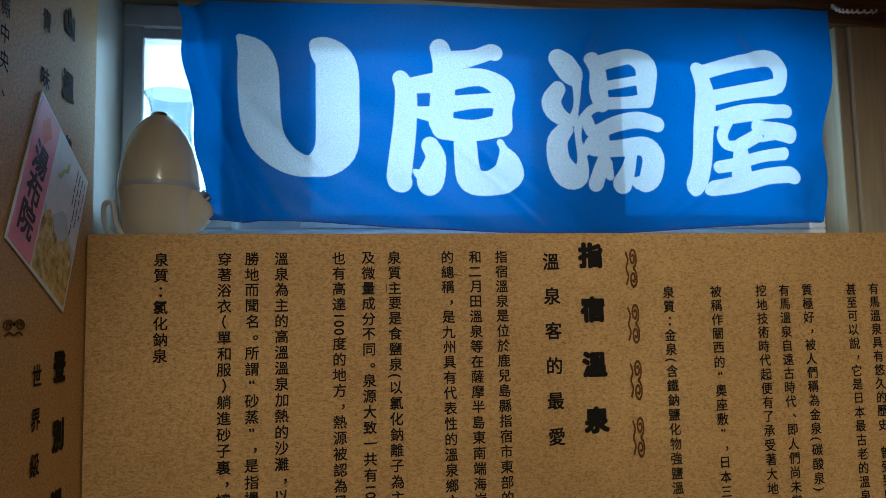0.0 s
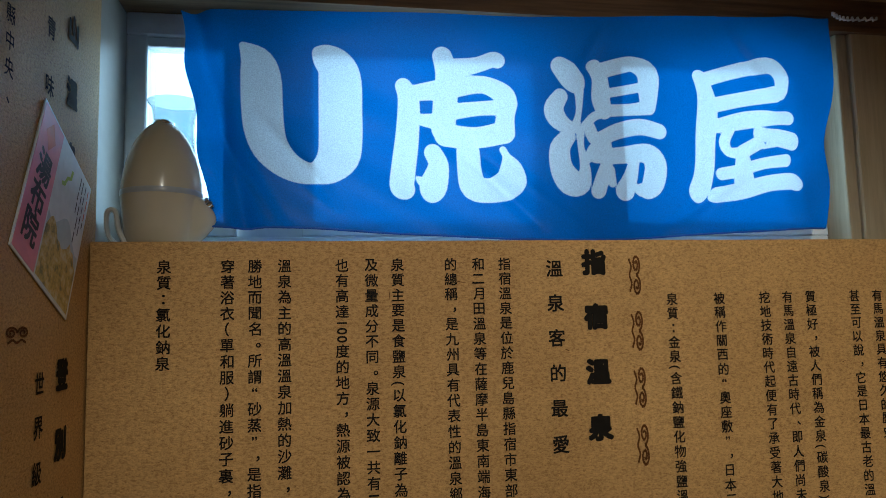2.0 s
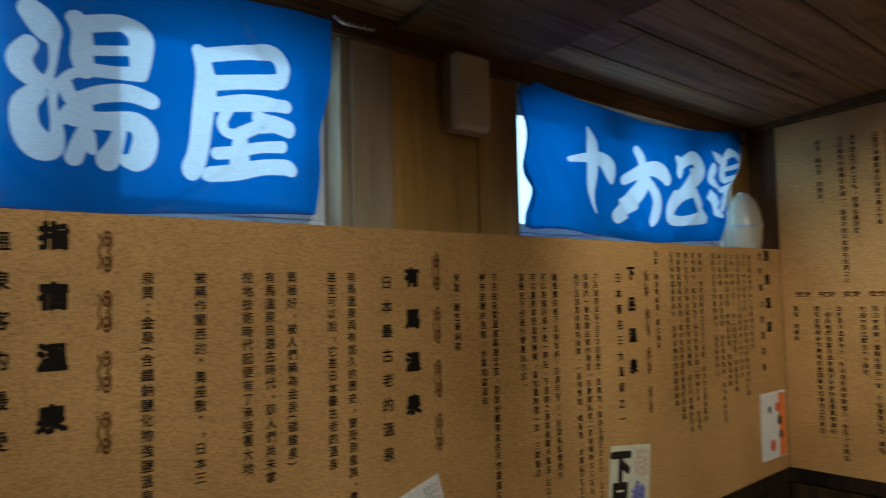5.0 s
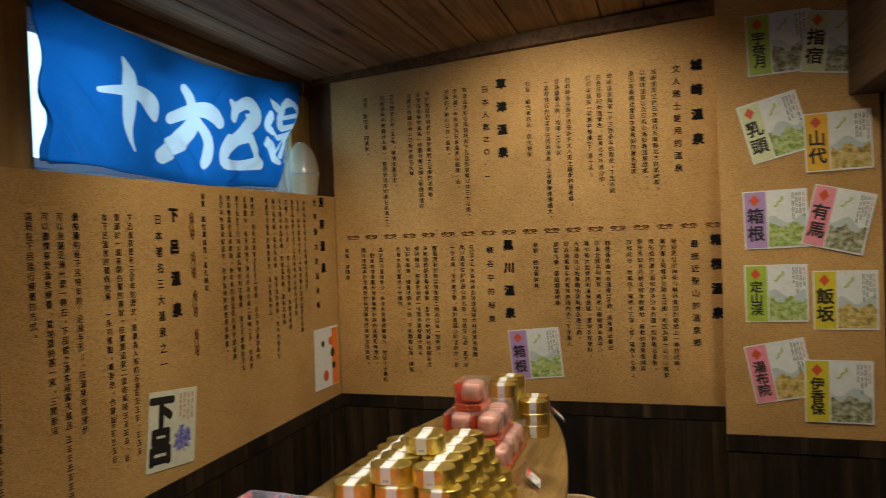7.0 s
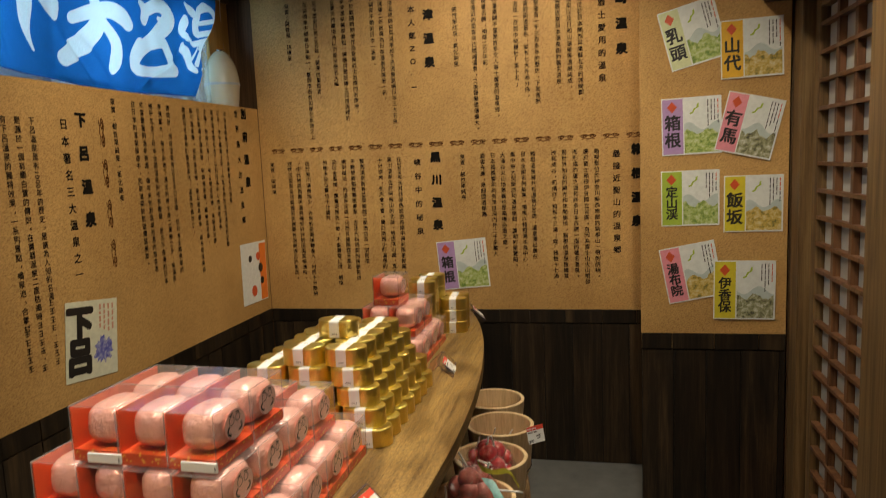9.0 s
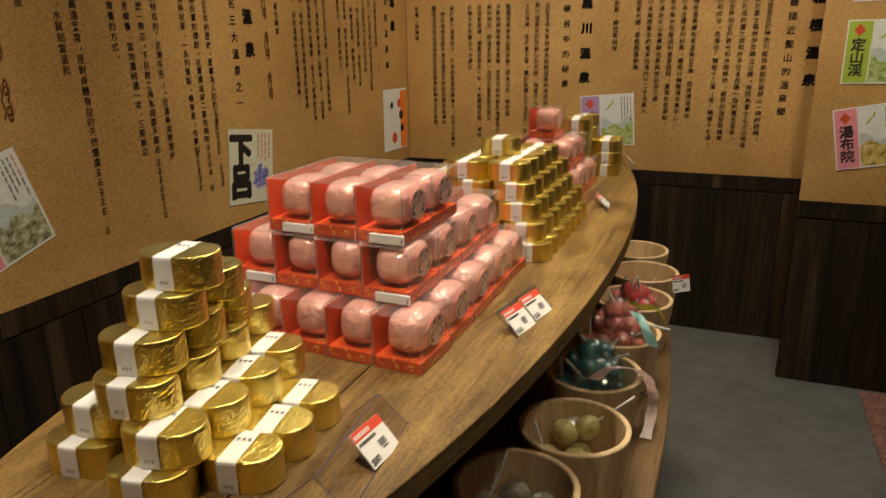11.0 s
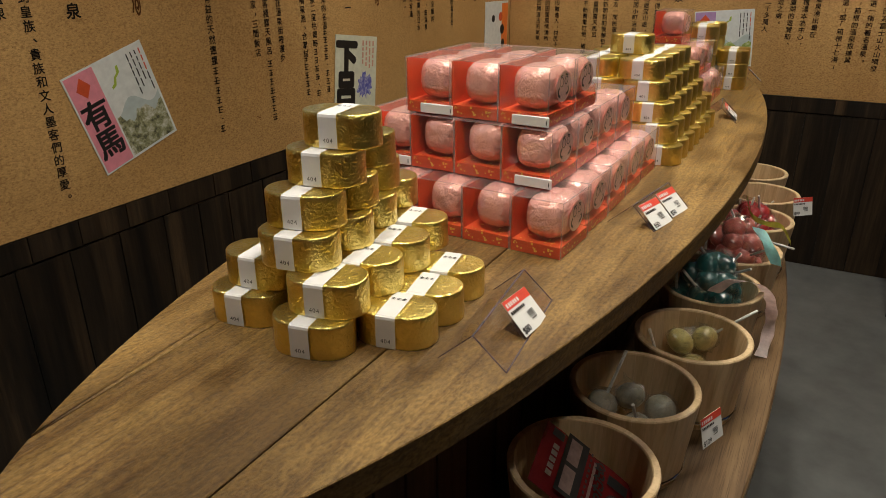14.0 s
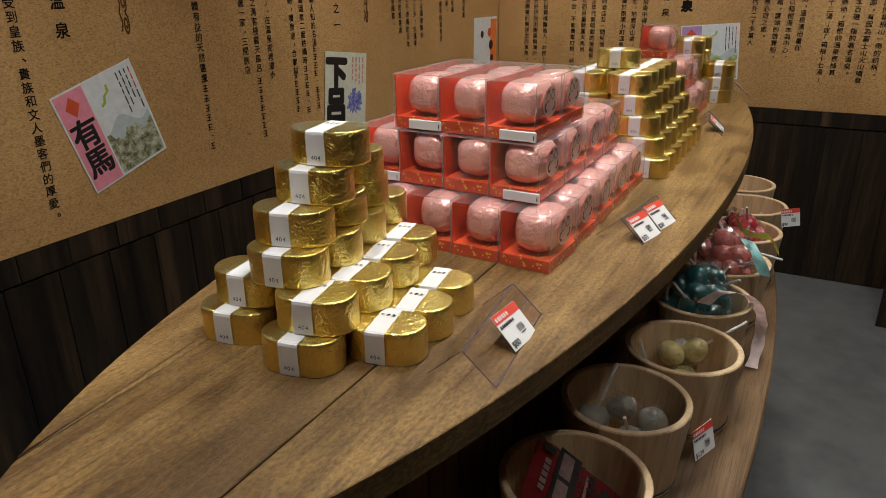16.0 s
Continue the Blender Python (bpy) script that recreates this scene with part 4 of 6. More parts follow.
packet(PP, 0.365, 2.103, 0.213, 0.215, 1.9, "green", "宇奈月", 2, "paper packet with green strip and gorge view")
packet(PP, 0.543, 2.086, 0.204, 0.214, -7.1, "pale", "指宿", 2, "paper packet with pale green strip tilted under a beam", lift=0.003)
packet(PP, 0.342, 1.807, 0.200, 0.214, 14.6, "pale", "乳頭", 0, "tilted paper packet with pale green strip and meadow")
packet(PP, 0.542, 1.745, 0.210, 0.204, 1.5, "orange", "山代", 1, "paper packet with orange strip and golden hills", lift=0.003)
packet(PP, 0.339, 1.482, 0.209, 0.207, 1.3, "violet", "箱根", 0, "paper packet with violet strip and lake view")
packet(PP, 0.538, 1.473, 0.196, 0.215, -13.8, "pink", "有馬", 2, "tilted paper packet with pink strip and village", lift=0.003)
packet(PP, 0.335, 1.218, 0.206, 0.205, 0.5, "green", "定山渓", 0, "paper packet with lime strip and forest")
packet(PP, 0.554, 1.192, 0.203, 0.207, -0.1, "yellow", "飯坂", 1, "paper packet with yellow strip and mountain plain")
packet(PP, 0.340, 0.940, 0.200, 0.211, 10.7, "pink", "湯布院", 1, "tilted paper packet with pink strip and farmhouse")
packet(PP, 0.526, 0.872, 0.215, 0.221, -0.4, "yellow", "伊香保", 2, "paper packet with yellow strip and stone steps", lift=0.003)
packet(PE, -0.600, 0.922, 0.229, 0.224, 4.6, "violet", "箱根", 0, "paper packet with violet strip on the papered end wall")
packet(PN, 1.244, 0.932, 0.218, 0.232, 16.4, "pink", "有馬", 2, "tilted paper packet with pink strip on the text wall", 0.07)
packet(PW, 1.404, 1.696, 0.225, 0.241, -24.5, "pink", "湯布院", 1, "tilted paper packet with pink strip and yellow farmhouse", 0.07)


def tall_sheet(wall, u, v, w, h, turn, kind):
    if kind == "blue":
        label, name = "upright cream sheet with black brushed name and blue blot", "poster"
    else:
        label, name = "upright white sheet with orange border and red blots", "poster"
    top = empty(name, label, "poster")
    top.matrix_world = wall @ Matrix.Translation((u, v, 0)) @ Matrix.Rotation(radians(turn), 4, "Z")
    part("sheet", boxed(-w / 2, -h / 2, 0, w / 2, h / 2, 0.002, 0.0004), M_CREAMSHEET if kind == "blue" else M_SHEET, top)
    flat = Matrix.Translation((0, 0, 0.0026))
    if kind == "blue":
        for stroke in column("下呂", -w * 0.24, h * 0.40, h * 0.40, 0.115, 0.05):
            writing("character", [stroke], flat, M_BLACK, top)
        rr = random.Random(5)
        bm = bmesh.new()
        rim = []
        for k in range(34):
            a, f = 2 * math.pi * k / 34, rr.uniform(0.62, 1.08)
            rim.append(bm.verts.new((w * (0.20 + 0.20 * f * math.cos(a)), h * (-0.16 + 0.19 * f * math.sin(a)), 0.0024)))
        hub = bm.verts.new((w * 0.20, h * -0.16, 0.0024))
        for p, q in zip(rim, rim[1:] + rim[:1]):
            bm.faces.new((hub, p, q))
        part("blue_blot", bm, M_BLUEINK, top, "blue ink drawing")
        rows = []
        for k in range(4):
            x, z = w * (0.40 - 0.085 * k), h * 0.44
            while z > h * 0.12:
                ln = rr.uniform(0.010, 0.022)
                rows.append((x - 0.004, z - ln, x + 0.004, z))
                z -= ln + 0.005
        dashes("small_print", rows, flat, M_ROSEINK, top)
    else:
        part("border_strip", boxed(w * 0.22, -h / 2 + 0.004, 0.002, w / 2 - 0.003, h / 2 - 0.01, 0.0025), M_ORANGE, top)
        for x, z, r, mt in ((-0.06, -0.30, 0.026, M_DIAMOND), (0.16, 0.26, 0.020, M_DIAMOND), (0.24, 0.06, 0.022, M_BLACK), (-0.16, 0.24, 0.016, M_BLACK), (0.28, -0.16, 0.018, M_BLACK)):
            bm = bmesh.new()
            bmesh.ops.create_circle(bm, cap_ends=True, segments=14, radius=r, matrix=Matrix.Translation((x * w, z * h, 0.0030)))
            part("blot", bm, mt, top)
    return top


M_CREAMSHEET = card_mat("cream_sheet", (0.66, 0.66, 0.52))
M_BLUEINK = scenery("blue_ink", (0.05, 0.055, 0.34), (0.16, 0.17, 0.48), (0.50, 0.52, 0.58))
M_ROSEINK = card_mat("rose_ink", (0.58, 0.28, 0.20))
M_ORANGE = card_mat("orange_print", (0.80, 0.20, 0.03))
tall_sheet(PN, 2.140, 0.885, 0.230, 0.244, -7.2, "blue")
tall_sheet(PN, 3.232, 0.916, 0.240, 0.280, -1.1, "orange")


# ---- banners ----
def seg_dist(px, py, line):
    """The distance of points from a broken line with a thickness at each of its points (x, y, half width)."""
    best = np.full(px.shape, 9.0)
    for (x0, y0, w0), (x1, y1, w1) in zip(line, line[1:]):
        dx, dy = x1 - x0, y1 - y0
        t = np.clip(((px - x0) * dx + (py - y0) * dy) / max(dx * dx + dy * dy, 1e-9), 0, 1)
        best = np.minimum(best, np.hypot(px - x0 - t * dx, py - y0 - t * dy) - (w0 + (w1 - w0) * t))
    return best


def banner(label, corners, sag, wave, strokes, nx, nz, y0, extra=None):
    """A cloth between four corners (tl, tr, br, bl as x, z), hanging in soft folds, with figures printed on it."""
    (xa, za), (xb, zb), (xc, zc), (xd, zd) = corners
    s, t = np.meshgrid(np.linspace(0, 1, nx), np.linspace(0, 1, nz))
    top_x, top_z = xa + (xb - xa) * s, za + (zb - za) * s - sag * 4 * s * (1 - s)
    low_x, low_z = xd + (xc - xd) * s, zd + (zc - zd) * s + wave[1] * np.sin(s * 9.0) - wave[2] * 4 * s * (1 - s)
    x, z = top_x + (low_x - top_x) * t, top_z + (low_z - top_z) * t
    a = wave[0]
    y = y0 + a * (np.sin(s * 17 + 3 * t) * 0.35 + np.sin(s * 7 - 4 * t + 1) * 0.5) * t
    # gathers at both ends
    y += a * 1.5 * np.exp(-((s - 0.015 - 0.035 * t) / 0.018) ** 2) + a * 0.35 * np.exp(-((s - 0.02) / 0.05) ** 2) * np.sin(t * 15)
    y += a * 0.8 * np.exp(-((s - 0.97) / 0.06) ** 2) * np.sin(t * 11 + s * 20)
    # slack creases running down from the upper corners and a few sharp ones along the lower edge
    for (s0, t0, s1, t1, width, deep) in ((0.36, 0.55, 0.52, 1.0, 0.012, 0.7), (0.40, 0.60, 0.60, 1.02, 0.016, -0.5), (0.86, 0.72, 0.70, 1.0, 0.010, 0.55), (0.93, 0.35, 0.80, 0.85, 0.012, 0.45),
                                          (0.02, 0.50, 0.10, 1.0, 0.010, 0.8), (0.06, 0.40, 0.20, 0.95, 0.012, -0.5), (0.62, 0.0, 0.55, 0.35, 0.010, 0.4), (0.80, 0.0, 0.90, 0.40, 0.010, 0.4)):
        dx, dy = s1 - s0, (t1 - t0) * 0.35
        px, py = s - s0, (t - t0) * 0.35
        k = np.clip((px * dx + py * dy) / (dx * dx + dy * dy), 0, 1)
        d = np.hypot(px - k * dx, py - k * dy)
        y += a * deep * np.exp(-(d / width) ** 2) * np.sin(np.pi * np.clip(k, 0.05, 0.95))
    x = x + 0.004 * np.exp(-(s / 0.05) ** 2) * np.sin(t * 16 + 0.5)
    diag = (s * 1.0 + t * 0.9) * 9
    y += a * 0.22 * np.sin(diag * 1.7) * (1 - t) + a * 0.16 * np.sin((s - t * 0.6) * 31) * (0.3 + t)
    ink = np.full(x.shape, 0.05)
    for line in strokes:
        ink = np.minimum(ink, seg_dist(x, z, [tuple(p) for p in arc(line, 4)]))
    me = bpy.data.meshes.new("cloth")
    verts = np.stack([x, y, z], -1).reshape(-1, 3)
    idx = np.arange(nx * nz).reshape(nz, nx)
    faces = np.stack([idx[:-1, :-1], idx[:-1, 1:], idx[1:, 1:], idx[1:, :-1]], -1).reshape(-1, 4)
    me.from_pydata(verts.tolist(), [], faces.tolist())
    me.attributes.new("ink", "FLOAT", "POINT").data.foreach_set("value", (0.5 + np.clip(ink.reshape(-1), -0.05, 0.05) * 10))
    me.shade_smooth()
    me.materials.append(M_BANNER)
    top = empty("banner", label, "banner")
    ob = new("cloth", me)
    ob.parent = top
    hem = [Vector(v) + Vector((0, -0.001, 0)) for v in verts.reshape(nz, nx, 3)[-1, ::4]]
    part("hem", tube(hem, 0.0022, 5), M_HEM, top, "stitched lower hem")
    return top


M_HEM = plain("blue_hem", (0.004, 0.06, 0.27), 0.8, grain=0.1)

STROKES_A = [
    [(-0.184, 2.051, 0.007), (-0.159, 2.021, 0.028), (-0.151, 1.989, 0.037), (-0.149, 1.938, 0.038), (-0.145, 1.894, 0.037), (-0.134, 1.856, 0.033), (-0.112, 1.827, 0.027), (-0.085, 1.809, 0.022), (-0.054, 1.803, 0.020), (-0.026, 1.815, 0.030), (-0.007, 1.840, 0.039), (-0.003, 1.876, 0.041), (-0.003, 1.927, 0.041), (-0.003, 1.987, 0.041), (-0.009, 2.013, 0.036), (-0.027, 2.030, 0.027), (-0.043, 2.041, 0.013)],
]
STROKES_B = [
    [(0.198, 2.047, 0.020), (0.206, 2.009, 0.023), (0.201, 1.952, 0.024), (0.198, 1.900, 0.024)],
    [(0.222, 2.023, 0.021), (0.268, 2.032, 0.016), (0.299, 2.043, 0.016), (0.308, 2.041, 0.016)],
    [(0.119, 1.983, 0.016), (0.129, 1.955, 0.021), (0.126, 1.893, 0.023), (0.118, 1.826, 0.024), (0.113, 1.787, 0.024), (0.117, 1.780, 0.022)],
    [(0.143, 1.970, 0.016), (0.187, 1.977, 0.020)],
    [(0.147, 1.918, 0.011), (0.186, 1.915, 0.016)],
    [(0.222, 1.984, 0.021), (0.278, 1.991, 0.018), (0.319, 1.973, 0.021), (0.328, 1.955, 0.021)],
]
STROKES_B2 = [
    [(0.209, 1.934, 0.016), (0.266, 1.942, 0.014), (0.317, 1.946, 0.016)],
    [(0.202, 1.889, 0.023), (0.264, 1.885, 0.021), (0.316, 1.895, 0.022)],
    [(0.328, 1.955, 0.021), (0.323, 1.927, 0.019), (0.320, 1.895, 0.022)],
    [(0.176, 1.852, 0.018), (0.186, 1.827, 0.020), (0.176, 1.788, 0.027), (0.172, 1.774, 0.021)],
    [(0.145, 1.802, 0.004), (0.152, 1.796, 0.009)],
    [(0.247, 1.856, 0.023), (0.249, 1.817, 0.026), (0.257, 1.785, 0.027), (0.293, 1.779, 0.026), (0.327, 1.793, 0.030), (0.332, 1.818, 0.024), (0.324, 1.846, 0.009), (0.317, 1.861, 0.007)],
]
STROKES_C = [
    [(0.439, 2.032, 0.021), (0.460, 2.013, 0.027), (0.470, 1.998, 0.020)],
    [(0.437, 1.971, 0.016), (0.424, 1.947, 0.020), (0.434, 1.922, 0.019), (0.462, 1.907, 0.012), (0.475, 1.937, 0.006), (0.477, 1.984, 0.010)],
    [(0.451, 1.889, 0.016), (0.432, 1.863, 0.021), (0.434, 1.825, 0.023), (0.453, 1.797, 0.026), (0.477, 1.792, 0.019), (0.484, 1.821, 0.012), (0.477, 1.867, 0.007), (0.478, 1.902, 0.009)],
    [(0.512, 2.035, 0.016), (0.524, 2.009, 0.018), (0.523, 1.968, 0.020), (0.528, 1.941, 0.016)],
    [(0.524, 2.027, 0.016), (0.568, 2.040, 0.016), (0.599, 2.044, 0.016), (0.629, 2.026, 0.023), (0.629, 1.984, 0.021), (0.626, 1.955, 0.017)],
]
STROKES_C2 = [
    [(0.534, 1.980, 0.010), (0.609, 1.996, 0.010)],
    [(0.532, 1.943, 0.013), (0.588, 1.947, 0.013), (0.626, 1.953, 0.016)],
    [(0.497, 1.908, 0.012), (0.511, 1.884, 0.014), (0.555, 1.901, 0.016), (0.605, 1.911, 0.017), (0.648, 1.903, 0.016)],
    [(0.488, 1.911, 0.009), (0.507, 1.931, 0.009), (0.532, 1.938, 0.009)],
    [(0.523, 1.870, 0.021), (0.510, 1.856, 0.021)],
    [(0.528, 1.849, 0.016), (0.571, 1.854, 0.017), (0.620, 1.858, 0.019), (0.641, 1.835, 0.023), (0.637, 1.799, 0.024), (0.622, 1.781, 0.017), (0.610, 1.785, 0.012)],
]
STROKES_C3 = [
    [(0.534, 1.838, 0.012), (0.523, 1.809, 0.015), (0.514, 1.780, 0.016)],
    [(0.594, 1.839, 0.012), (0.586, 1.810, 0.016), (0.572, 1.781, 0.021)],
    [(0.538, 1.821, 0.013), (0.544, 1.796, 0.009)],
    [(0.504, 1.858, 0.014), (0.488, 1.842, 0.009)],
    [(0.608, 1.781, 0.012), (0.597, 1.787, 0.009)],
]
STROKES_D = [
    [(0.746, 2.024, 0.016), (0.755, 1.987, 0.019), (0.758, 1.939, 0.023), (0.751, 1.872, 0.022), (0.741, 1.812, 0.020), (0.734, 1.782, 0.022), (0.736, 1.776, 0.018)],
    [(0.757, 2.018, 0.016), (0.823, 2.038, 0.016), (0.904, 2.055, 0.018), (0.934, 2.037, 0.018), (0.936, 2.006, 0.014), (0.932, 1.990, 0.011)],
    [(0.782, 1.964, 0.016), (0.846, 1.978, 0.016), (0.920, 1.992, 0.018)],
    [(0.782, 1.919, 0.015), (0.842, 1.931, 0.019), (0.895, 1.938, 0.017), (0.936, 1.937, 0.016)],
]
STROKES_D2 = [
    [(0.808, 1.912, 0.011), (0.795, 1.885, 0.012), (0.803, 1.863, 0.011), (0.831, 1.862, 0.012)],
    [(0.874, 1.906, 0.014), (0.906, 1.894, 0.019), (0.943, 1.886, 0.019)],
    [(0.835, 1.864, 0.015), (0.868, 1.882, 0.014)],
    [(0.835, 1.862, 0.016), (0.830, 1.795, 0.020)],
    [(0.780, 1.815, 0.013), (0.821, 1.823, 0.013), (0.875, 1.838, 0.012), (0.931, 1.846, 0.013)],
    [(0.771, 1.772, 0.016), (0.819, 1.779, 0.018), (0.885, 1.796, 0.017), (0.943, 1.803, 0.018), (0.955, 1.799, 0.017)],
    [(0.878, 1.872, 0.003), (0.905, 1.883, 0.010)],
]
STROKES_E = [
    [(2.090, 2.058, 0.005), (2.115, 2.026, 0.020), (2.126, 1.991, 0.036), (2.108, 1.924, 0.035), (2.110, 1.849, 0.025), (2.126, 1.776, 0.008)],
    [(1.990, 1.941, 0.010), (2.083, 1.955, 0.019), (2.166, 1.959, 0.030), (2.220, 1.932, 0.040), (2.243, 1.901, 0.023)],
]
STROKES_F = [
    [(2.389, 2.015, 0.021), (2.416, 1.987, 0.024), (2.438, 1.943, 0.029)],
    [(2.320, 1.904, 0.022), (2.402, 1.937, 0.026), (2.491, 1.959, 0.031), (2.552, 1.949, 0.036), (2.579, 1.927, 0.029)],
    [(2.447, 1.925, 0.031), (2.395, 1.864, 0.036), (2.323, 1.808, 0.036), (2.261, 1.769, 0.030)],
    [(2.457, 1.912, 0.027), (2.505, 1.850, 0.035), (2.508, 1.791, 0.035), (2.498, 1.765, 0.025)],
]
STROKES_G = [
    [(2.668, 2.021, 0.011), (2.696, 1.994, 0.025), (2.673, 1.954, 0.019)],
    [(2.709, 2.002, 0.025), (2.775, 2.031, 0.029), (2.831, 2.017, 0.042), (2.821, 1.969, 0.042), (2.746, 1.911, 0.034), (2.664, 1.855, 0.033), (2.623, 1.803, 0.032)],
    [(2.771, 1.980, 0.010), (2.809, 1.977, 0.010)],
    [(2.645, 1.868, 0.025), (2.618, 1.787, 0.030), (2.707, 1.774, 0.021), (2.826, 1.792, 0.030)],
    [(2.826, 1.796, 0.030), (2.817, 1.845, 0.027), (2.792, 1.895, 0.027), (2.697, 1.868, 0.020)],
]
STROKES_H = [
    [(2.986, 2.074, 0.016), (3.027, 2.048, 0.020)],
    [(2.963, 2.008, 0.026), (2.916, 1.960, 0.025), (2.968, 1.938, 0.016)],
    [(2.921, 1.892, 0.025), (2.939, 1.853, 0.028), (3.000, 1.817, 0.020)],
    [(3.069, 2.065, 0.019), (3.033, 2.008, 0.019), (3.024, 1.959, 0.015)],
    [(3.069, 2.068, 0.017), (3.152, 2.097, 0.023), (3.176, 2.049, 0.020), (3.154, 1.993, 0.015)],
    [(3.051, 2.010, 0.010), (3.161, 2.039, 0.011)],
    [(3.019, 1.958, 0.013), (3.154, 1.991, 0.014)],
    [(2.976, 1.913, 0.013), (3.139, 1.954, 0.016)],
    [(3.054, 1.918, 0.015), (3.123, 1.914, 0.022), (3.107, 1.866, 0.017), (3.051, 1.814, 0.015)],
    [(3.023, 1.902, 0.013), (2.982, 1.858, 0.013)],
    [(3.082, 1.899, 0.010), (3.024, 1.839, 0.012)],
]

banner("long blue cloth banner with white brushed characters across a window", ((-0.301, 2.12), (1.077, 2.176), (1.014, 1.699), (-0.239, 1.707)), 0.009, (0.021, 0.004, 0.019), STROKES_A + STROKES_B + STROKES_B2 + STROKES_C + STROKES_C2 + STROKES_C3 + STROKES_D + STROKES_D2, 420, 144, 1.626)
thin = [[(x, z, w * 0.9) for x, z, w in line] for line in STROKES_E + STROKES_F + STROKES_G + STROKES_H]
banner("sagging blue cloth banner with white brushed characters over a window", ((1.787, 2.179), (3.267, 2.21), (2.974, 1.697), (1.772, 1.711)), 0.062, (0.027, 0.005, 0.014), thin, 400, 150, 1.642)
for label, pts in (("twisted white cord tying the banner to the post", ((1.076, 1.624, 2.180), (1.109, 1.639, 2.178), (1.160, 1.654, 2.185), (1.222, 1.662, 2.192))),
                   ("thin white cord hanging from the banner corner", ((3.286, 1.651, 2.217), (3.307, 1.668, 2.165), (3.333, 1.685, 2.087), (3.343, 1.686, 1.948)))):
    line = arc(pts, 10)
    knot = [p + Vector((0, 0.003 * math.sin(i * 2.1), 0.004 * math.cos(i * 2.1))) for i, p in enumerate(line)]
    tagged(part("cord", tube(knot if "twisted" in label else line, 0.0028 if "twisted" in label else 0.0014, 6), M_CORD), label, "cord")
tagged(part("hanging_banner", boxed(1.48, -0.98, 0.7, 1.80, -0.977, 2.44), M_HEM), "narrow blue cloth banner hanging beyond the post", "banner")


# ---- ledge things ----
def humidifier(at, turn, s, mirrored=False):
    h = empty("humidifier", "cream egg-shaped humidifier with grey band on the window ledge", "humidifier", at=pose(*at, 0, 0, turn) @ Matrix.Diagonal((s, s, s, 1)))
    prof = [(0.0, 0.006), (0.076, 0.006), (0.083, 0.012), (0.089, 0.05), (0.094, 0.10), (0.0975, 0.128)]
    part("lower_body", lathe(bmesh.new(), prof, 48), M_CREAM, h, smooth=True)
    part("band", lathe(bmesh.new(), [(0.0978, 0.128), (0.0985, 0.131), (0.0985, 0.139), (0.0975, 0.142)], 48), M_GREYBAND, h, "grey ring", True)
    top = [(0.0972, 0.142), (0.0955, 0.165), (0.091, 0.195), (0.083, 0.228), (0.070, 0.262), (0.054, 0.290), (0.036, 0.310), (0.022, 0.319)]
    part("upper_body", lathe(bmesh.new(), top, 48), M_CREAM, h, smooth=True)
    part("nozzle", lathe(bmesh.new(), [(0.022, 0.317), (0.024, 0.322), (0.018, 0.329), (0.013, 0.329), (0.011, 0.320)], 32), M_CHROME, h, "chrome mist nozzle", True)
    bm = lathe(bmesh.new(), [(0.0, 0.0), (0.074, 0.0), (0.074, 0.006)], 36)
    part("foot", bm, M_GREYBAND, h)
    # beak-shaped spout that swells out of the lower body
    bm = bmesh.new()
    rows = []
    for z, body, reach in ((0.128, 0.0965, 0.097), (0.120, 0.0955, 0.106), (0.108, 0.0945, 0.116), (0.095, 0.0930, 0.126), (0.080, 0.0915, 0.133), (0.066, 0.0900, 0.134), (0.050, 0.0880, 0.125), (0.032, 0.0860, 0.110), (0.014, 0.0830, 0.092), (0.007, 0.076, 0.080)):
        line = []
        for k in range(21):
            f = (k - 10) / 10
            q = radians(-14 + 33 * f)
            r = body - 0.001 + (reach - body + 0.001) * max(0.0, math.cos(f * math.pi / 2)) ** 1.6
            line.append(bm.verts.new((r * math.cos(q), r * math.sin(q), z)))
        rows.append(line)
    for p, q in zip(rows, rows[1:]):
        for k in range(20):
            bm.faces.new((p[k], q[k], q[k + 1], p[k + 1]))
    part("spout", bm, M_CREAM, h, smooth=True)
    bm = bmesh.new()
    n = 28
    rings = [[bm.verts.new(((r + (0.0012 if k % 2 else 0)) * math.cos(2 * math.pi * k / n), (r + (0.0012 if k % 2 else 0)) * math.sin(2 * math.pi * k / n), z)) for k in range(n)] for r, z in ((0.0165, -0.004), (0.0165, 0.009), (0.0130, 0.013), (0.005, 0.014))]
    for p, q in zip(rings, rings[1:]):
        for k in range(n):
            bm.faces.new((p[k], p[(k + 1) % n], q[(k + 1) % n], q[k]))
    bm.faces.new(rings[-1])
    bmesh.ops.transform(bm, matrix=pose(0, 0, 0, 0, 0, -14) @ pose(0.112, 0, 0.112, 0, 52, 0), verts=bm.verts)
    part("control_knob", bm, M_CHROME, h, "ribbed chrome knob")
    return h


humidifier((-0.326, 1.637, 1.667), 14, 0.72)
humidifier((3.233, 1.648, 1.667), 15, 0.80)


def vase(at, h):
    v = empty("glass_vase", "clear flared glass vase standing behind the humidifier", "vase", at=pose(*at) @ Matrix.Diagonal((0.78, 0.78, 1, 1)))
    prof = [(0.0, 0.0), (0.05, 0.0), (0.055, 0.01), (0.052, 0.6 * h), (0.046, 0.82 * h), (0.052, 0.95 * h), (0.064, h), (0.061, h), (0.049, 0.94 * h), (0.043, 0.82 * h), (0.049, 0.6 * h), (0.05, 0.015), (0.0, 0.012)]
    part("glass", lathe(bmesh.new(), prof, 36), M_GLASS, v, smooth=True)


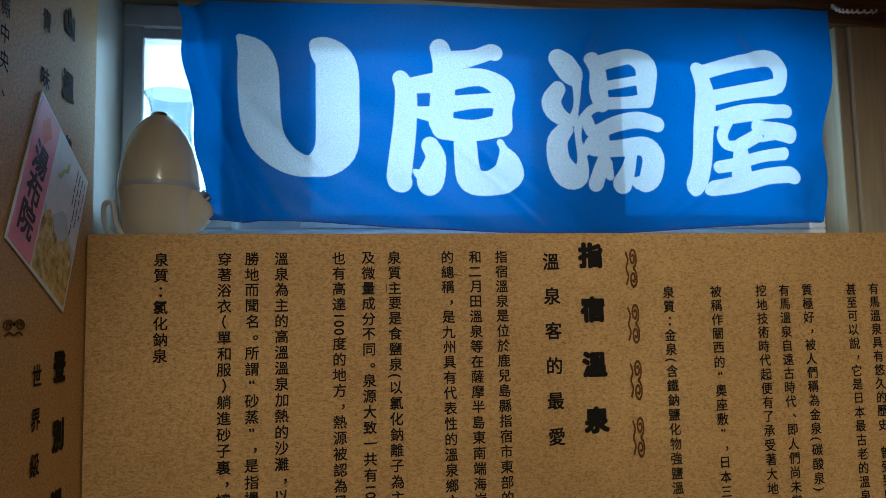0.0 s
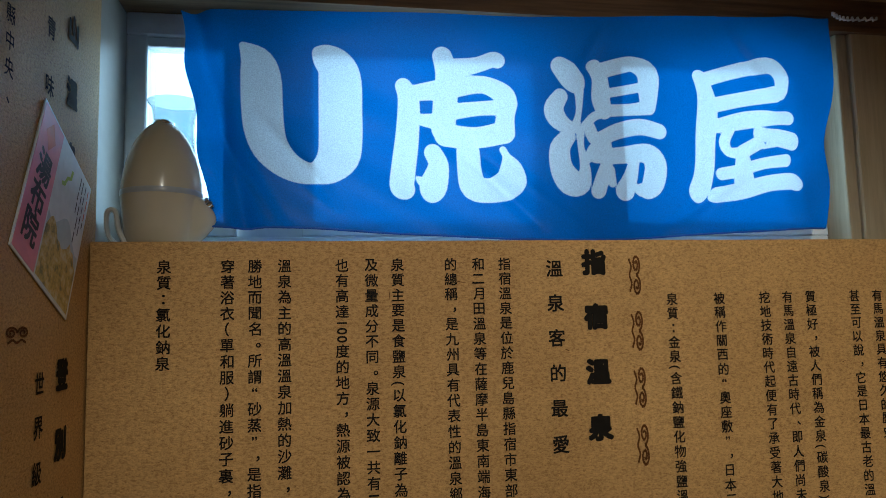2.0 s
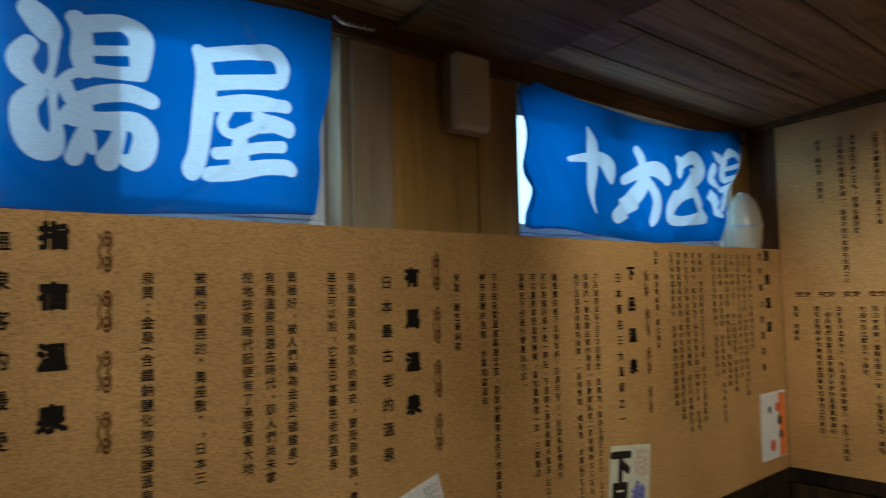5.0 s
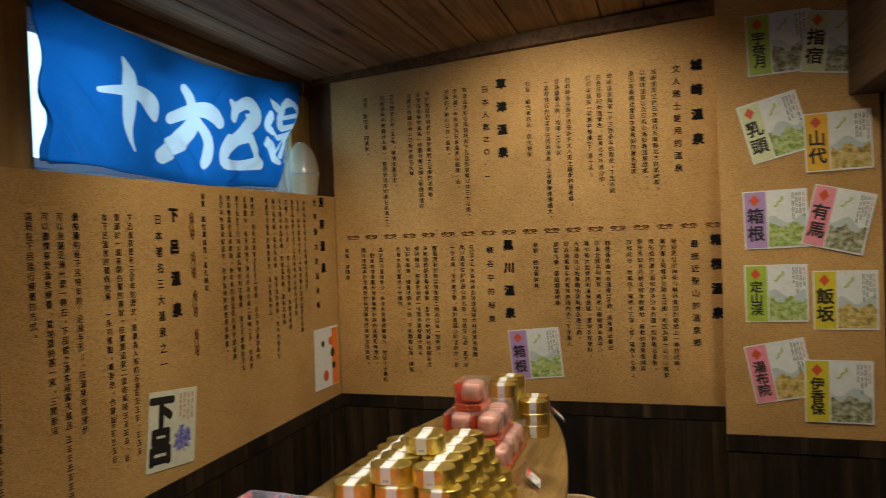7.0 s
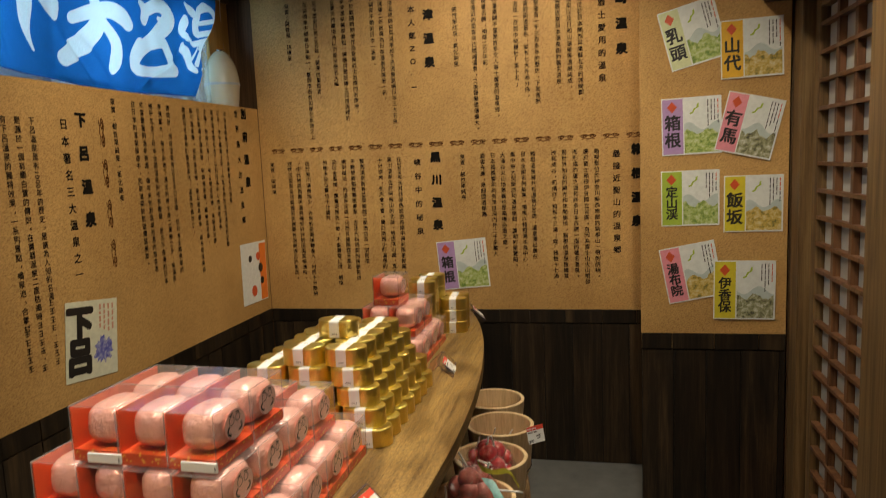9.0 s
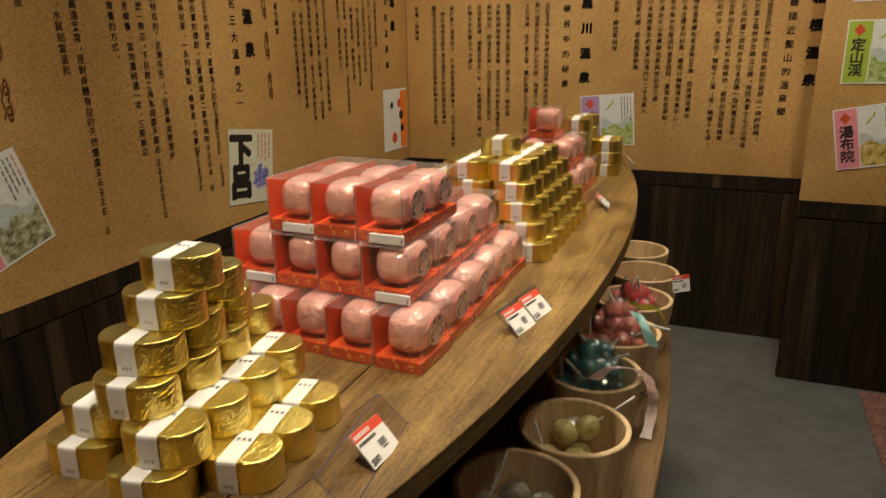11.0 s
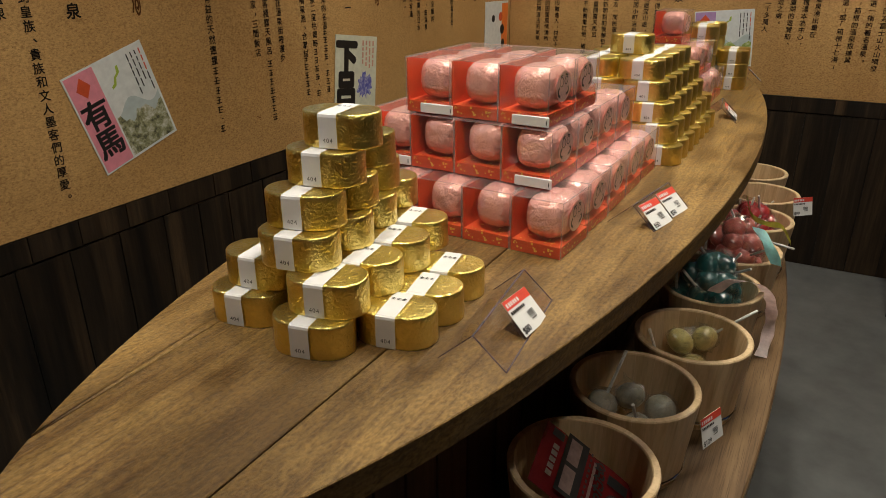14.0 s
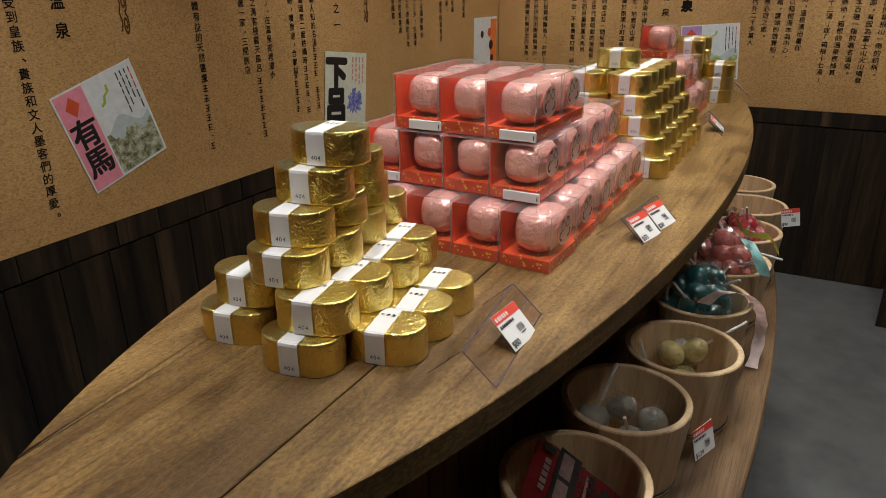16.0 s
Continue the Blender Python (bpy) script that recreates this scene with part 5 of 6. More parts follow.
vase((-0.315, 1.681, 1.667), 0.285)
vase((3.151, 1.705, 1.667), 0.30)
line = arc(((-0.387, 1.653, 1.665), (-0.413, 1.632, 1.688), (-0.412, 1.612, 1.727), (-0.398, 1.609, 1.731), (-0.391, 1.612, 1.696), (-0.375, 1.606, 1.668), (-0.365, 1.606, 1.666)), 8)
tagged(part("power_cord", tube(line, 0.0045, 8), M_CORD), "looped pale power cord beside the humidifier", "cord")


def bulkhead():
    b = empty("wall_lamp", "rectangular bulkhead lamp with prismatic diffuser on the boards", "lamp", at=pose(1.538, 1.683, 2.078) @ Matrix.Diagonal((0.80, 0.80, 0.80, 1)))
    part("base", boxed(-0.088, -0.03, -0.140, 0.088, 0.0, 0.140, 0.008), M_LAMPBASE, b, "brown plastic lamp base")
    bm = boxed(-0.084, -0.082, -0.136, 0.084, -0.031, 0.136, 0.014)
    part("diffuser", bm, M_LAMPBOX, b)
    bm = bmesh.new()
    for i in range(12):
        for k in range(20):
            x, z = -0.072 + 0.144 * (i + 0.5) / 12, -0.124 + 0.248 * (k + 0.5) / 20
            v = [bm.verts.new((x + a * 0.0058, -0.0822, z + c * 0.006)) for a, c in ((-1, -1), (1, -1), (1, 1), (-1, 1))]
            tip = bm.verts.new((x, -0.0850, z))
            for p, q in zip(v, v[1:] + v[:1]):
                bm.faces.new((p, q, tip))
    part("prism_sheet", bm, M_LAMPBOX, b)


bulkhead()

# ---- the boat-shaped display stand ----
MID, AXIS = Vector((1.425, 0.512)), 0.55


def boat(a, b, n=72, power=1.2):
    """Plan outline of a boat board of half length a and half width b."""
    out = []
    for k in range(n):
        t = 2 * math.pi * k / n
        c, s = math.cos(t), math.sin(t)
        x, y = a * math.copysign(abs(c) ** 1.0, c), b * math.copysign(abs(s) ** power, s)
        q = radians(AXIS)
        out.append((MID.x + x * math.cos(q) - y * math.sin(q), MID.y + x * math.sin(q) + y * math.cos(q)))
    return out


stand = empty("display_stand", "boat-shaped wooden display counter with lower shelf and dark body", "display counter")


def strip_of_boat(a, b, lo, hi, z0, z1, n=420, power=1.2):
    """The stretch of the boat board between two slightly fanning joints (offset, slope): one plank."""
    q = radians(AXIS)

    def span(x):
        h = b * max(0.0, 1 - (x / a) ** 2) ** (power / 2)
        return max(lo[0] + lo[1] * x, -h), min(hi[0] + hi[1] * x, h)

    xs = [a * math.sin(math.pi / 2 * (2 * k / n - 1)) for k in range(n + 1)]
    xs = [x for x in xs if span(x)[1] - span(x)[0] > 1e-4]
    pts = []
    for x, y in [(x, span(x)[0]) for x in xs] + [(x, span(x)[1]) for x in xs[::-1]]:
        if not pts or (abs(pts[-1][0] - x) + abs(pts[-1][1] - y)) > 1e-4:
            pts.append((x, y))
    return prism([(MID.x + x * math.cos(q) - y * math.sin(q), MID.y + x * math.sin(q) + y * math.cos(q)) for x, y in pts], z0, z1, 0.0009, 1)


NEAR_JOINT, FAR_JOINT = (-0.067, -0.005), (0.132, 0.040)
for lo, hi in (((-1.0, 0.0), (NEAR_JOINT[0] - 0.0008, NEAR_JOINT[1])), ((NEAR_JOINT[0] + 0.0008, NEAR_JOINT[1]), (FAR_JOINT[0] - 0.0008, FAR_JOINT[1])), ((FAR_JOINT[0] + 0.0008, FAR_JOINT[1]), (1.0, 0.0))):
    part("plank", strip_of_boat(1.103, 0.268, lo, hi, COUNTER - 0.026, COUNTER), M_TOP, stand)
SHELF = 0.565
part("lower_shelf", prism(boat(1.22, 0.365, power=0.85), SHELF - 0.028, SHELF, 0.003, 1), M_SHELF, stand, "brown wooden lower shelf")
part("core", prism(boat(0.88, 0.070), 0.0, COUNTER - 0.027), M_JOINT, stand, "dark cabinet core")
outline = boat(0.895, 0.083, 64)
for k in range(64):
    (xa, ya), (xb, yb) = outline[k], outline[(k + 1) % 64]
    d = math.hypot(xb - xa, yb - ya)
    m = pose((xa + xb) / 2, (ya + yb) / 2, 0, 0, 0, math.degrees(math.atan2(yb - ya, xb - xa)))
    part("cladding_board", boxed(-d / 2 + 0.002, -0.008, SHELF + 0.001, d / 2 - 0.002, 0.008, COUNTER - 0.027, 0.0, m), M_BODY, stand)
part("plinth", prism(boat(0.98, 0.19), 0.001, SHELF - 0.029), M_BODY, stand, "dark base under the shelf")


# ---- gold foil bars ----
def stadium_even(ln, w, n):
    """Points spread evenly round the outline of an oval bar."""
    r, flat = w / 2, ln - w
    total = 2 * flat + 2 * math.pi * r
    out = []
    for k in range(n):
        d = total * k / n
        if d < flat:
            out.append((-flat / 2 + d, -r))
        elif d < flat + math.pi * r:
            a = (d - flat) / r - math.pi / 2
            out.append((flat / 2 + r * math.cos(a), r * math.sin(a)))
        elif d < 2 * flat + math.pi * r:
            out.append((flat / 2 - (d - flat - math.pi * r), r))
        else:
            a = (d - 2 * flat - math.pi * r) / r + math.pi / 2
            out.append((-flat / 2 + r * math.cos(a), r * math.sin(a)))
    return out


BAR_L, BAR_W, BAR_H = 0.101, 0.065, 0.0428
BAR_SIZE = 0.713


def gold_bar_master():
    bar = empty("gold_bar", "gold-foil wrapped oval bath bar with white paper band", "bath bar", "gold bars in stacks")
    bm = bmesh.new()
    n, rows = 112, 9
    ring0 = stadium_even(BAR_L, BAR_W, n)
    prof = [(1.0, 0.0006)] + [(1.0, BAR_H * (k + 0.6) / rows) for k in range(rows - 1)] + [(0.985, BAR_H - 0.0016), (0.955, BAR_H - 0.0004), (0.90, BAR_H), (0.78, BAR_H), (0.62, BAR_H), (0.42, BAR_H), (0.2, BAR_H)]
    rings = []
    for f, z in prof:
        ring = []
        for x, y in ring0:
            shrink = (1 - f) * BAR_W / 2
            d = Vector((x, y, 0)) - Vector((max(-BAR_L / 2 + BAR_W / 2, min(BAR_L / 2 - BAR_W / 2, x)), 0, 0))
            p = Vector((x, y, z)) - d.normalized() * shrink
            crease = abs(noise.noise(p * 95)) * 0.9 + abs(noise.noise(p * 210 + Vector((5, 3, 1)))) * 0.5
            side = f > 0.95
            p += d.normalized() * ((0.5 - crease) * 0.0007 if side else 0)
            if not side:
                p.z += -abs(noise.noise(p * 130)) * 0.0007
            ring.append(bm.verts.new(p))
        rings.append(ring)
    for a, b in zip(rings, rings[1:]):
        for k in range(n):
            bm.faces.new((a[k], a[(k + 1) % n], b[(k + 1) % n], b[k]))
    bm.faces.new(rings[-1])
    bm.faces.new(rings[0][::-1])
    part("foil_body", bm, M_GOLD, bar, smooth=True)
    w2, r = 0.0125, BAR_W / 2 + 0.0022
    bm = bmesh.new()
    ring = [(-r, 0.0012), (-r, BAR_H - 0.004), (-r + 0.001, BAR_H - 0.001), (-r + 0.004, BAR_H + 0.0003), (r - 0.004, BAR_H + 0.0003), (r - 0.001, BAR_H - 0.001), (r, BAR_H - 0.004), (r, 0.0012)]
    a = [bm.verts.new((-w2 - 0.002, y, z)) for y, z in ring]
    b = [bm.verts.new((w2 - 0.002, y, z)) for y, z in ring]
    for k in range(len(ring) - 1):
        bm.faces.new((a[k], b[k], b[k + 1], a[k + 1]))
    band = part("paper_band", bm, M_BAND, bar, "white paper band")
    face = Matrix(((1, 0, 0, -0.002), (0, 0, -1, -r - 0.0008), (0, 1, 0, 0.011), (0, 0, 0, 1)))
    writing("number", [(c, (i - 1) * 0.0046, 0, 0.0078, 0.0) for i, c in enumerate("404")], face, M_BLACK, band)
    up = Matrix(((1, 0, 0, -0.002), (0, 1, 0, 0), (0, 0, 1, BAR_H + 0.0007), (0, 0, 0, 1)))
    rows = []
    for k in range(3):
        x = -0.007 + 0.007 * k
        rows += [(x - 0.0026, 0.010 + 0.0018 * j, x + 0.0026, 0.0109 + 0.0018 * j) for j in range(3)] + [(x - 0.0005, 0.0095, x + 0.0005, 0.0155)]
    dashes("small_print", rows, up, M_BLACK, band)
    return bar


bar_master = gold_bar_master()
first_bar = [True]
bar_rng = random.Random(21)


def gold_bar(x, y, layer, turn=-79):
    """A bar lying with its long side across the counter; turn is the heading of its long axis."""
    m = pose(x, y, COUNTER + layer * (BAR_H + 0.0004) * BAR_SIZE, 0, 0, turn + bar_rng.uniform(-3, 3))
    if first_bar[0]:
        bar_master.matrix_world = m @ Matrix.Diagonal((BAR_SIZE, BAR_SIZE, BAR_SIZE, 1))
        first_bar[0] = False
        return bar_master
    return copy_thing(bar_master, m)


PILE = [
    [(0.629, 0.585), (0.681, 0.592), (0.732, 0.599), (0.613, 0.498), (0.663, 0.509), (0.713, 0.519), (0.764, 0.528), (0.660, 0.445), (0.708, 0.445), (0.761, 0.450)],
    [(0.646, 0.580), (0.698, 0.589), (0.630, 0.494), (0.681, 0.492), (0.734, 0.496), (0.789, 0.506)],
    [(0.641, 0.530), (0.694, 0.532), (0.750, 0.543), (0.810, 0.555)],
    [(0.657, 0.534), (0.714, 0.539), (0.772, 0.552)],
    [(0.684, 0.530), (0.750, 0.542)],
    [(0.700, 0.522)],
]
for layer, places in enumerate(PILE):
    for x, y in places:
        gold_bar(x, y, layer)
for layer, (deep, across) in enumerate(((7, 4), (7, 4), (6, 3), (6, 3), (5, 2), (1, 1))):
    x0, y0 = 1.330 + 0.009 * layer, 0.380 + 0.012 * layer
    for i in range(deep):
        for c in range(across):
            gold_bar(x0 + 0.0490 * i + (0.060 if layer == 5 else 0), y0 + 0.0760 * c + (0.025 if layer == 5 else 0), layer, -86)
for x, y, high in ((1.985, 0.448, 5), (2.040, 0.455, 5), (2.035, 0.525, 4), (2.095, 0.448, 5), (2.080, 0.386, 3), (2.135, 0.390, 3), (2.190, 0.400, 2)):
    for layer in range(high):
        gold_bar(x + 0.0015 * layer, y, layer, -84)


# ---- boxed pink balls ----
BX, BY, BZ = 0.1095, 0.083, 0.0885
BOX_SIZE = 0.735


def lid_sheet():
    bm = bmesh.new()
    bm.faces.new([bm.verts.new((a * BX / 2, b * BY / 2, BZ)) for a, b in ((-1, -1), (1, -1), (1, 1), (-1, 1))])
    return bm


M_LABEL = plain("pinkish_label", (0.90, 0.56, 0.50), 0.3, grain=0.05)


def ball_box_master():
    box = empty("gift_box", "clear box with red card holding a pink foil ball", "gift box", "pink ball boxes in stacks")
    t = 0.0006
    bm = boxed(-BX / 2 + 0.001, -BY / 2 + 0.001, 0.0006, BX / 2 - 0.001, BY / 2 - 0.001, 0.019)
    part("red_base", bm, M_RED, box, "red card base with gold flecks")
    part("red_back", boxed(-BX / 2 + 0.001, BY / 2 - 0.003, 0.019, BX / 2 - 0.001, BY / 2 - 0.001, BZ - 0.002), M_RED, box, "red card back")
    rr = random.Random(4)
    verts, faces = [], []
    for k in range(46):
        side = k % 3
        s = rr.uniform(0.0008, 0.0019)
        if side == 0:
            y, z = rr.uniform(-0.036, 0.036), 0.004 + 0.014 * rr.random() ** 0.5
            pts = [(-BX / 2 + 0.0002, y - s, z - s), (-BX / 2 + 0.0002, y + s, z - s), (-BX / 2 + 0.0002, y + s, z + s), (-BX / 2 + 0.0002, y - s, z + s)]
        elif side == 1:
            x, z = rr.uniform(-0.05, 0.05), rr.uniform(0.004, 0.017)
            s *= 1.5
            pts = [(x - s, -BY / 2 + 0.0002, z - s * 0.6), (x + s, -BY / 2 + 0.0002, z - s * 0.6), (x + s, -BY / 2 + 0.0002, z + s * 0.6), (x - s, -BY / 2 + 0.0002, z + s * 0.6)]
        else:
            x, y = rr.uniform(-0.053, -0.02), rr.uniform(-0.036, 0.036)
            pts = [(x - s, y - s, 0.0194), (x + s, y - s, 0.0194), (x + s, y + s, 0.0194), (x - s, y + s, 0.0194)]
        faces.append(tuple(range(len(verts), len(verts) + 4)))
        verts += pts
    flat_mesh("gold_flecks", verts, faces, M_GOLDDOT, box, "gold printed flecks")
    bm = bmesh.new()
    bmesh.ops.create_icosphere(bm, subdivisions=4, radius=1)
    for v in bm.verts:
        p = v.co.copy()
        q = Vector([math.copysign(abs(c) ** 0.68, c) for c in p])
        q *= 1 + 0.02 * noise.noise(p * 2.3) + 0.012 * noise.noise(p * 7)
        fold = 0.0020 * math.exp(-((p.y + 0.15) / 0.06) ** 2)
        q *= 1 + fold * 16
        v.co = Vector((q.x * 0.0485, q.y * 0.0345 - 0.0045, 0.0530 + q.z * 0.0335))
    ball = part("foil_ball", bm, M_PINKFOIL, box, "crinkled pink foil ball", True)
    bm = bmesh.new()
    bmesh.ops.create_circle(bm, cap_ends=True, segments=28, radius=1, matrix=Matrix.Translation((0.004, -0.0406, 0.053)) @ pose(0, 0, 0, 90, 0, 0) @ Matrix.Diagonal((0.029, 0.0235, 1, 1)))
    lab = part("round_label", bm, M_LABEL, ball, "pinkish white oval label")
    face = Matrix(((1, 0, 0, 0.004), (0, 0, -1, -0.04085), (0, 1, 0, 0.053), (0, 0, 0, 1)))
    verts, faces = [], []
    for cx, cy, rx, ry, a0, a1, w in ((-0.008, 0.007, 0.007, 0.007, 0, 6.28, 0.0008), (0.008, 0.008, 0.006, 0.006, 0, 6.28, 0.0008), (-0.010, -0.006, 0.010, 0.007, 2.0, 4.6, 0.0022),
                                      (0.009, -0.006, 0.009, 0.006, 4.6, 7.2, 0.0020), (0.0, 0.012, 0.016, 0.005, 0.5, 1.3, 0.0016), (0.0, 0.012, 0.016, 0.005, 1.9, 2.7, 0.0016)):
        n = 14
        for k in range(n):
            b0, b1 = a0 + (a1 - a0) * k / n, a0 + (a1 - a0) * (k + 1) / n
            b = len(verts)
            for a, s in ((b0, 1), (b1, 1), (b1, -1), (b0, -1)):
                verts.append(face @ Vector((cx * 1.1 + (rx + s * w * 0.9) * math.cos(a), cy * 1.1 + (ry + s * w * 0.9) * math.sin(a), 0)))
            faces.append((b, b + 1, b + 2, b + 3))
    flat_mesh("brush_marks", verts, faces, M_BLACK, ball, "black curved brush marks")
    bm = boxed(-BX / 2, -BY / 2, 0.0003, BX / 2, BY / 2, BZ)
    bmesh.ops.delete(bm, geom=[f for f in bm.faces if abs(f.normal.z) > 0.5], context="FACES_ONLY")
    cov = part("clear_cover", bm, M_CLEAR, box, "clear plastic sleeve")
    cov.visible_shadow = False
    lid = part("clear_lid", lid_sheet(), M_CLEARTOP, box, "hazy clear lid")
    lid.visible_shadow = False
    bm = bmesh.new()
    e = 0.0005
    for x in (-BX / 2, BX / 2):
        for y in (-BY / 2, BY / 2):
            add_box(bm, x - e, y - e, 0.0004, x + e, y + e, BZ)
        add_box(bm, x - e, -BY / 2 + e, BZ - e, x + e, BY / 2 - e, BZ + e * 0.6)
    for y in (-BY / 2, BY / 2):
        add_box(bm, -BX / 2 + e, y - e, BZ - e, BX / 2 - e, y + e, BZ + e * 0.6)
    rim = part("folded_edge", bm, M_EDGE, cov, "folded plastic edges")
    rim.visible_shadow = False
    return box


box_master = ball_box_master()
first_box = [True]
box_rng = random.Random(31)


def ball_box(x, y, layer):
    m = pose(x, y, COUNTER + layer * (BZ + 0.0006) * BOX_SIZE, 0, 0, -1.5 + box_rng.uniform(-1.2, 1.2))
    if first_box[0]:
        box_master.matrix_world = m @ Matrix.Diagonal((BOX_SIZE, BOX_SIZE, BOX_SIZE, 1))
        first_box[0] = False
        return box_master
    return copy_thing(box_master, m)


def box_pile(x0, y0, counts):
    for layer, (nx, ny, dx, dy) in enumerate(counts):
        for i in range(nx):
            for k in range(ny):
                ball_box(x0 + dx + 0.040 + 0.0815 * i + 0.004 * k, y0 + dy + 0.031 + 0.0632 * k, layer)


box_pile(0.882, 0.375, ((5, 5, 0.0, 0.0), (4, 4, 0.038, 0.031), (2, 3, 0.050, 0.042)))
box_pile(1.745, 0.390, ((3, 3, 0.0, 0.0), (2, 2, 0.02, 0.020), (1, 1, 0.050, 0.063)))


def shelf_strip(x, y, layer):
    s = empty("label_strip", "white plastic price strip clipped to a box", "label strip", "white strips on the boxes")
    z = COUNTER + layer * (BZ + 0.0006) * BOX_SIZE
    s.matrix_world = pose(x, y, z + 0.0012, 0, 0, -1.5) @ Matrix.Diagonal((0.70, 0.70, 0.70, 1))
    part("strip", boxed(-0.004, -0.032, 0.0, 0.0, 0.032, 0.0165, 0.0012), M_CARD, s)
    part("dark_mark", boxed(-0.0046, -0.029, 0.004, -0.0042, -0.0275, 0.011), M_BLACK, s)


for x, y, layer in ((0.932, 0.438, 2), (0.941, 0.562, 2), (0.920, 0.427, 1), (0.932, 0.617, 1)):
    shelf_strip(x - 0.003, y, layer)


# ---- price stands ----
def price_stand(x, y, turn, tags, w=0.080):
    s = empty("price_stand", "bent clear acrylic stand holding printed price cards", "price stand", "price stands on the counter")
    s.matrix_world = pose(x, y, COUNTER, 0, 0, turn) @ Matrix.Diagonal((0.72, 0.72, 0.52, 1))
    bm = bmesh.new()
    prof = [(0.042, 0.0005), (0.001, 0.052), (-0.001, 0.052), (-0.040, 0.0008)]
    a = [bm.verts.new((-w, p, q)) for p, q in prof]
    b = [bm.verts.new((w, p, q)) for p, q in prof]
    for k in range(3):
        bm.faces.new((a[k], b[k], b[k + 1], a[k + 1]))
    bmesh.ops.solidify(bm, geom=bm.faces[:], thickness=0.0012)
    st = part("acrylic_sheet", bm, M_STAND, s, "clear acrylic sheet")
    st.visible_shadow = False
    bm = bmesh.new()
    for (p, q), (p2, q2) in zip(prof[::2], prof[1::2]):
        for u in (-w, w):
            add_box(bm, u - 0.0006, -0.0006, 0, u + 0.0006, 0.0006, math.hypot(p2 - p, q2 - q), 0, Matrix.Translation((0, p, q)) @ pose(0, 0, 0, math.degrees(math.atan2(-(p2 - p), q2 - q))))
    add_box(bm, -w, -0.001, 0.0515, w, 0.001, 0.0532)
    add_box(bm, -w, -0.0415, 0.0003, w, -0.0400, 0.0018)
    part("polished_edge", bm, M_ACRYLEDGE, st, "polished acrylic edges")
    for u, turned, price in tags:
        card(s, Matrix.Translation((u, -0.0245, 0.0236)) @ pose(0, 0, 0, 52.4) @ pose(0, 0, 0.001, 0, 0, turned), price)
    return s


def card(parent, m, price, red=True):
    """A small printed price card with red head, bars and a price."""
    w, h = 0.035, 0.030
    top = part("price_card", boxed(-w, -h, 0.0, w, h, 0.0008, 0.0), M_CARD, parent, "white price card with red head")
    top.matrix_local = m
    part("red_head", boxed(-w, h - 0.015, 0.0009, w, h, 0.0012), M_TAGRED, top)
    flat = Matrix.Translation((0, 0, 0.0014))
    rows = [(-w + 0.003 + 0.0062 * k, h - 0.0115, -w + 0.007 + 0.0062 * k, h - 0.0050) for k in range(6)]
    dashes("head_marks", rows, Matrix.Translation((0, 0, 0.0016)), M_CARD, top)
    rows = [(-w + 0.003 + 0.0050 * k, h - 0.0235, -w + 0.0065 + 0.0050 * k, h - 0.0185) for k in range(8)]
    rows += [(0.001 + 0.0016 * k, -0.012, 0.0018 + 0.0016 * k, -0.001) for k in range(11)]
    rows += [(0.002, -0.0155, 0.017, -0.0137)]
    dashes("small_print", rows, flat, M_BLACK, top)
    writing("price", [(c, -w + 0.006 + 0.0068 * i, -h + 0.009, 0.0145, 0.012) for i, c in enumerate(price)], flat, M_BLACK, top)
    return top


price_stand(0.716, 0.373, 6, [(0.020, -10, "$80")], 0.096)
price_stand(1.076, 0.330, -8, [(-0.038, -4, "$50"), (0.038, -4, "$50")])
price_stand(1.730, 0.348, 8, [(0.0, 0, "$80")])
price_stand(2.255, 0.366, 16, [(0.0, 0, "$50")])


# ---- buckets with goods on the lower shelf ----
RIM, BUCK_H = 0.127, 0.192


def bucket_master():
    b = empty("wooden_bucket", "pale cedar stave bucket on the lower shelf", "bucket", "cedar buckets on the shelf")
    staves = 18
    for k in range(staves):
        bm = bmesh.new()
        a0, a1 = 2 * math.pi * k / staves + 0.0012, 2 * math.pi * (k + 1) / staves - 0.0012
        ring = []
        for a in (a0, (a0 + a1) / 2, a1):
            col = []
            for r, z in ((0.106, 0.0), (RIM - 0.002, BUCK_H - 0.003), (RIM - 0.004, BUCK_H), (RIM - 0.014, BUCK_H), (RIM - 0.016, BUCK_H - 0.003), (0.094, 0.018), (0.094, 0.0)):
                col.append(bm.verts.new((r * math.cos(a), r * math.sin(a), z)))
            ring.append(col)
        for p, q in zip(ring, ring[1:]):
            for i in range(7):
                bm.faces.new((p[i], q[i], q[(i + 1) % 7], p[(i + 1) % 7]))
        bm.faces.new(ring[0])
        bm.faces.new(ring[-1][::-1])
        bmesh.ops.recalc_face_normals(bm, faces=bm.faces)
        part("stave", bm, M_BUCKET, b)
    part("bottom", lathe(bmesh.new(), [(0.0, 0.012), (0.096, 0.012), (0.096, 0.022), (0.0, 0.022)], 28), M_BUCKET, b)
    ring = [(0.1105, 0.016), (0.1125, 0.018), (0.1125, 0.022), (0.1105, 0.024)]
    part("hoop", lathe(bmesh.new(), ring, 40), M_CHROME, b, "thin metal hoop", True)
    return b


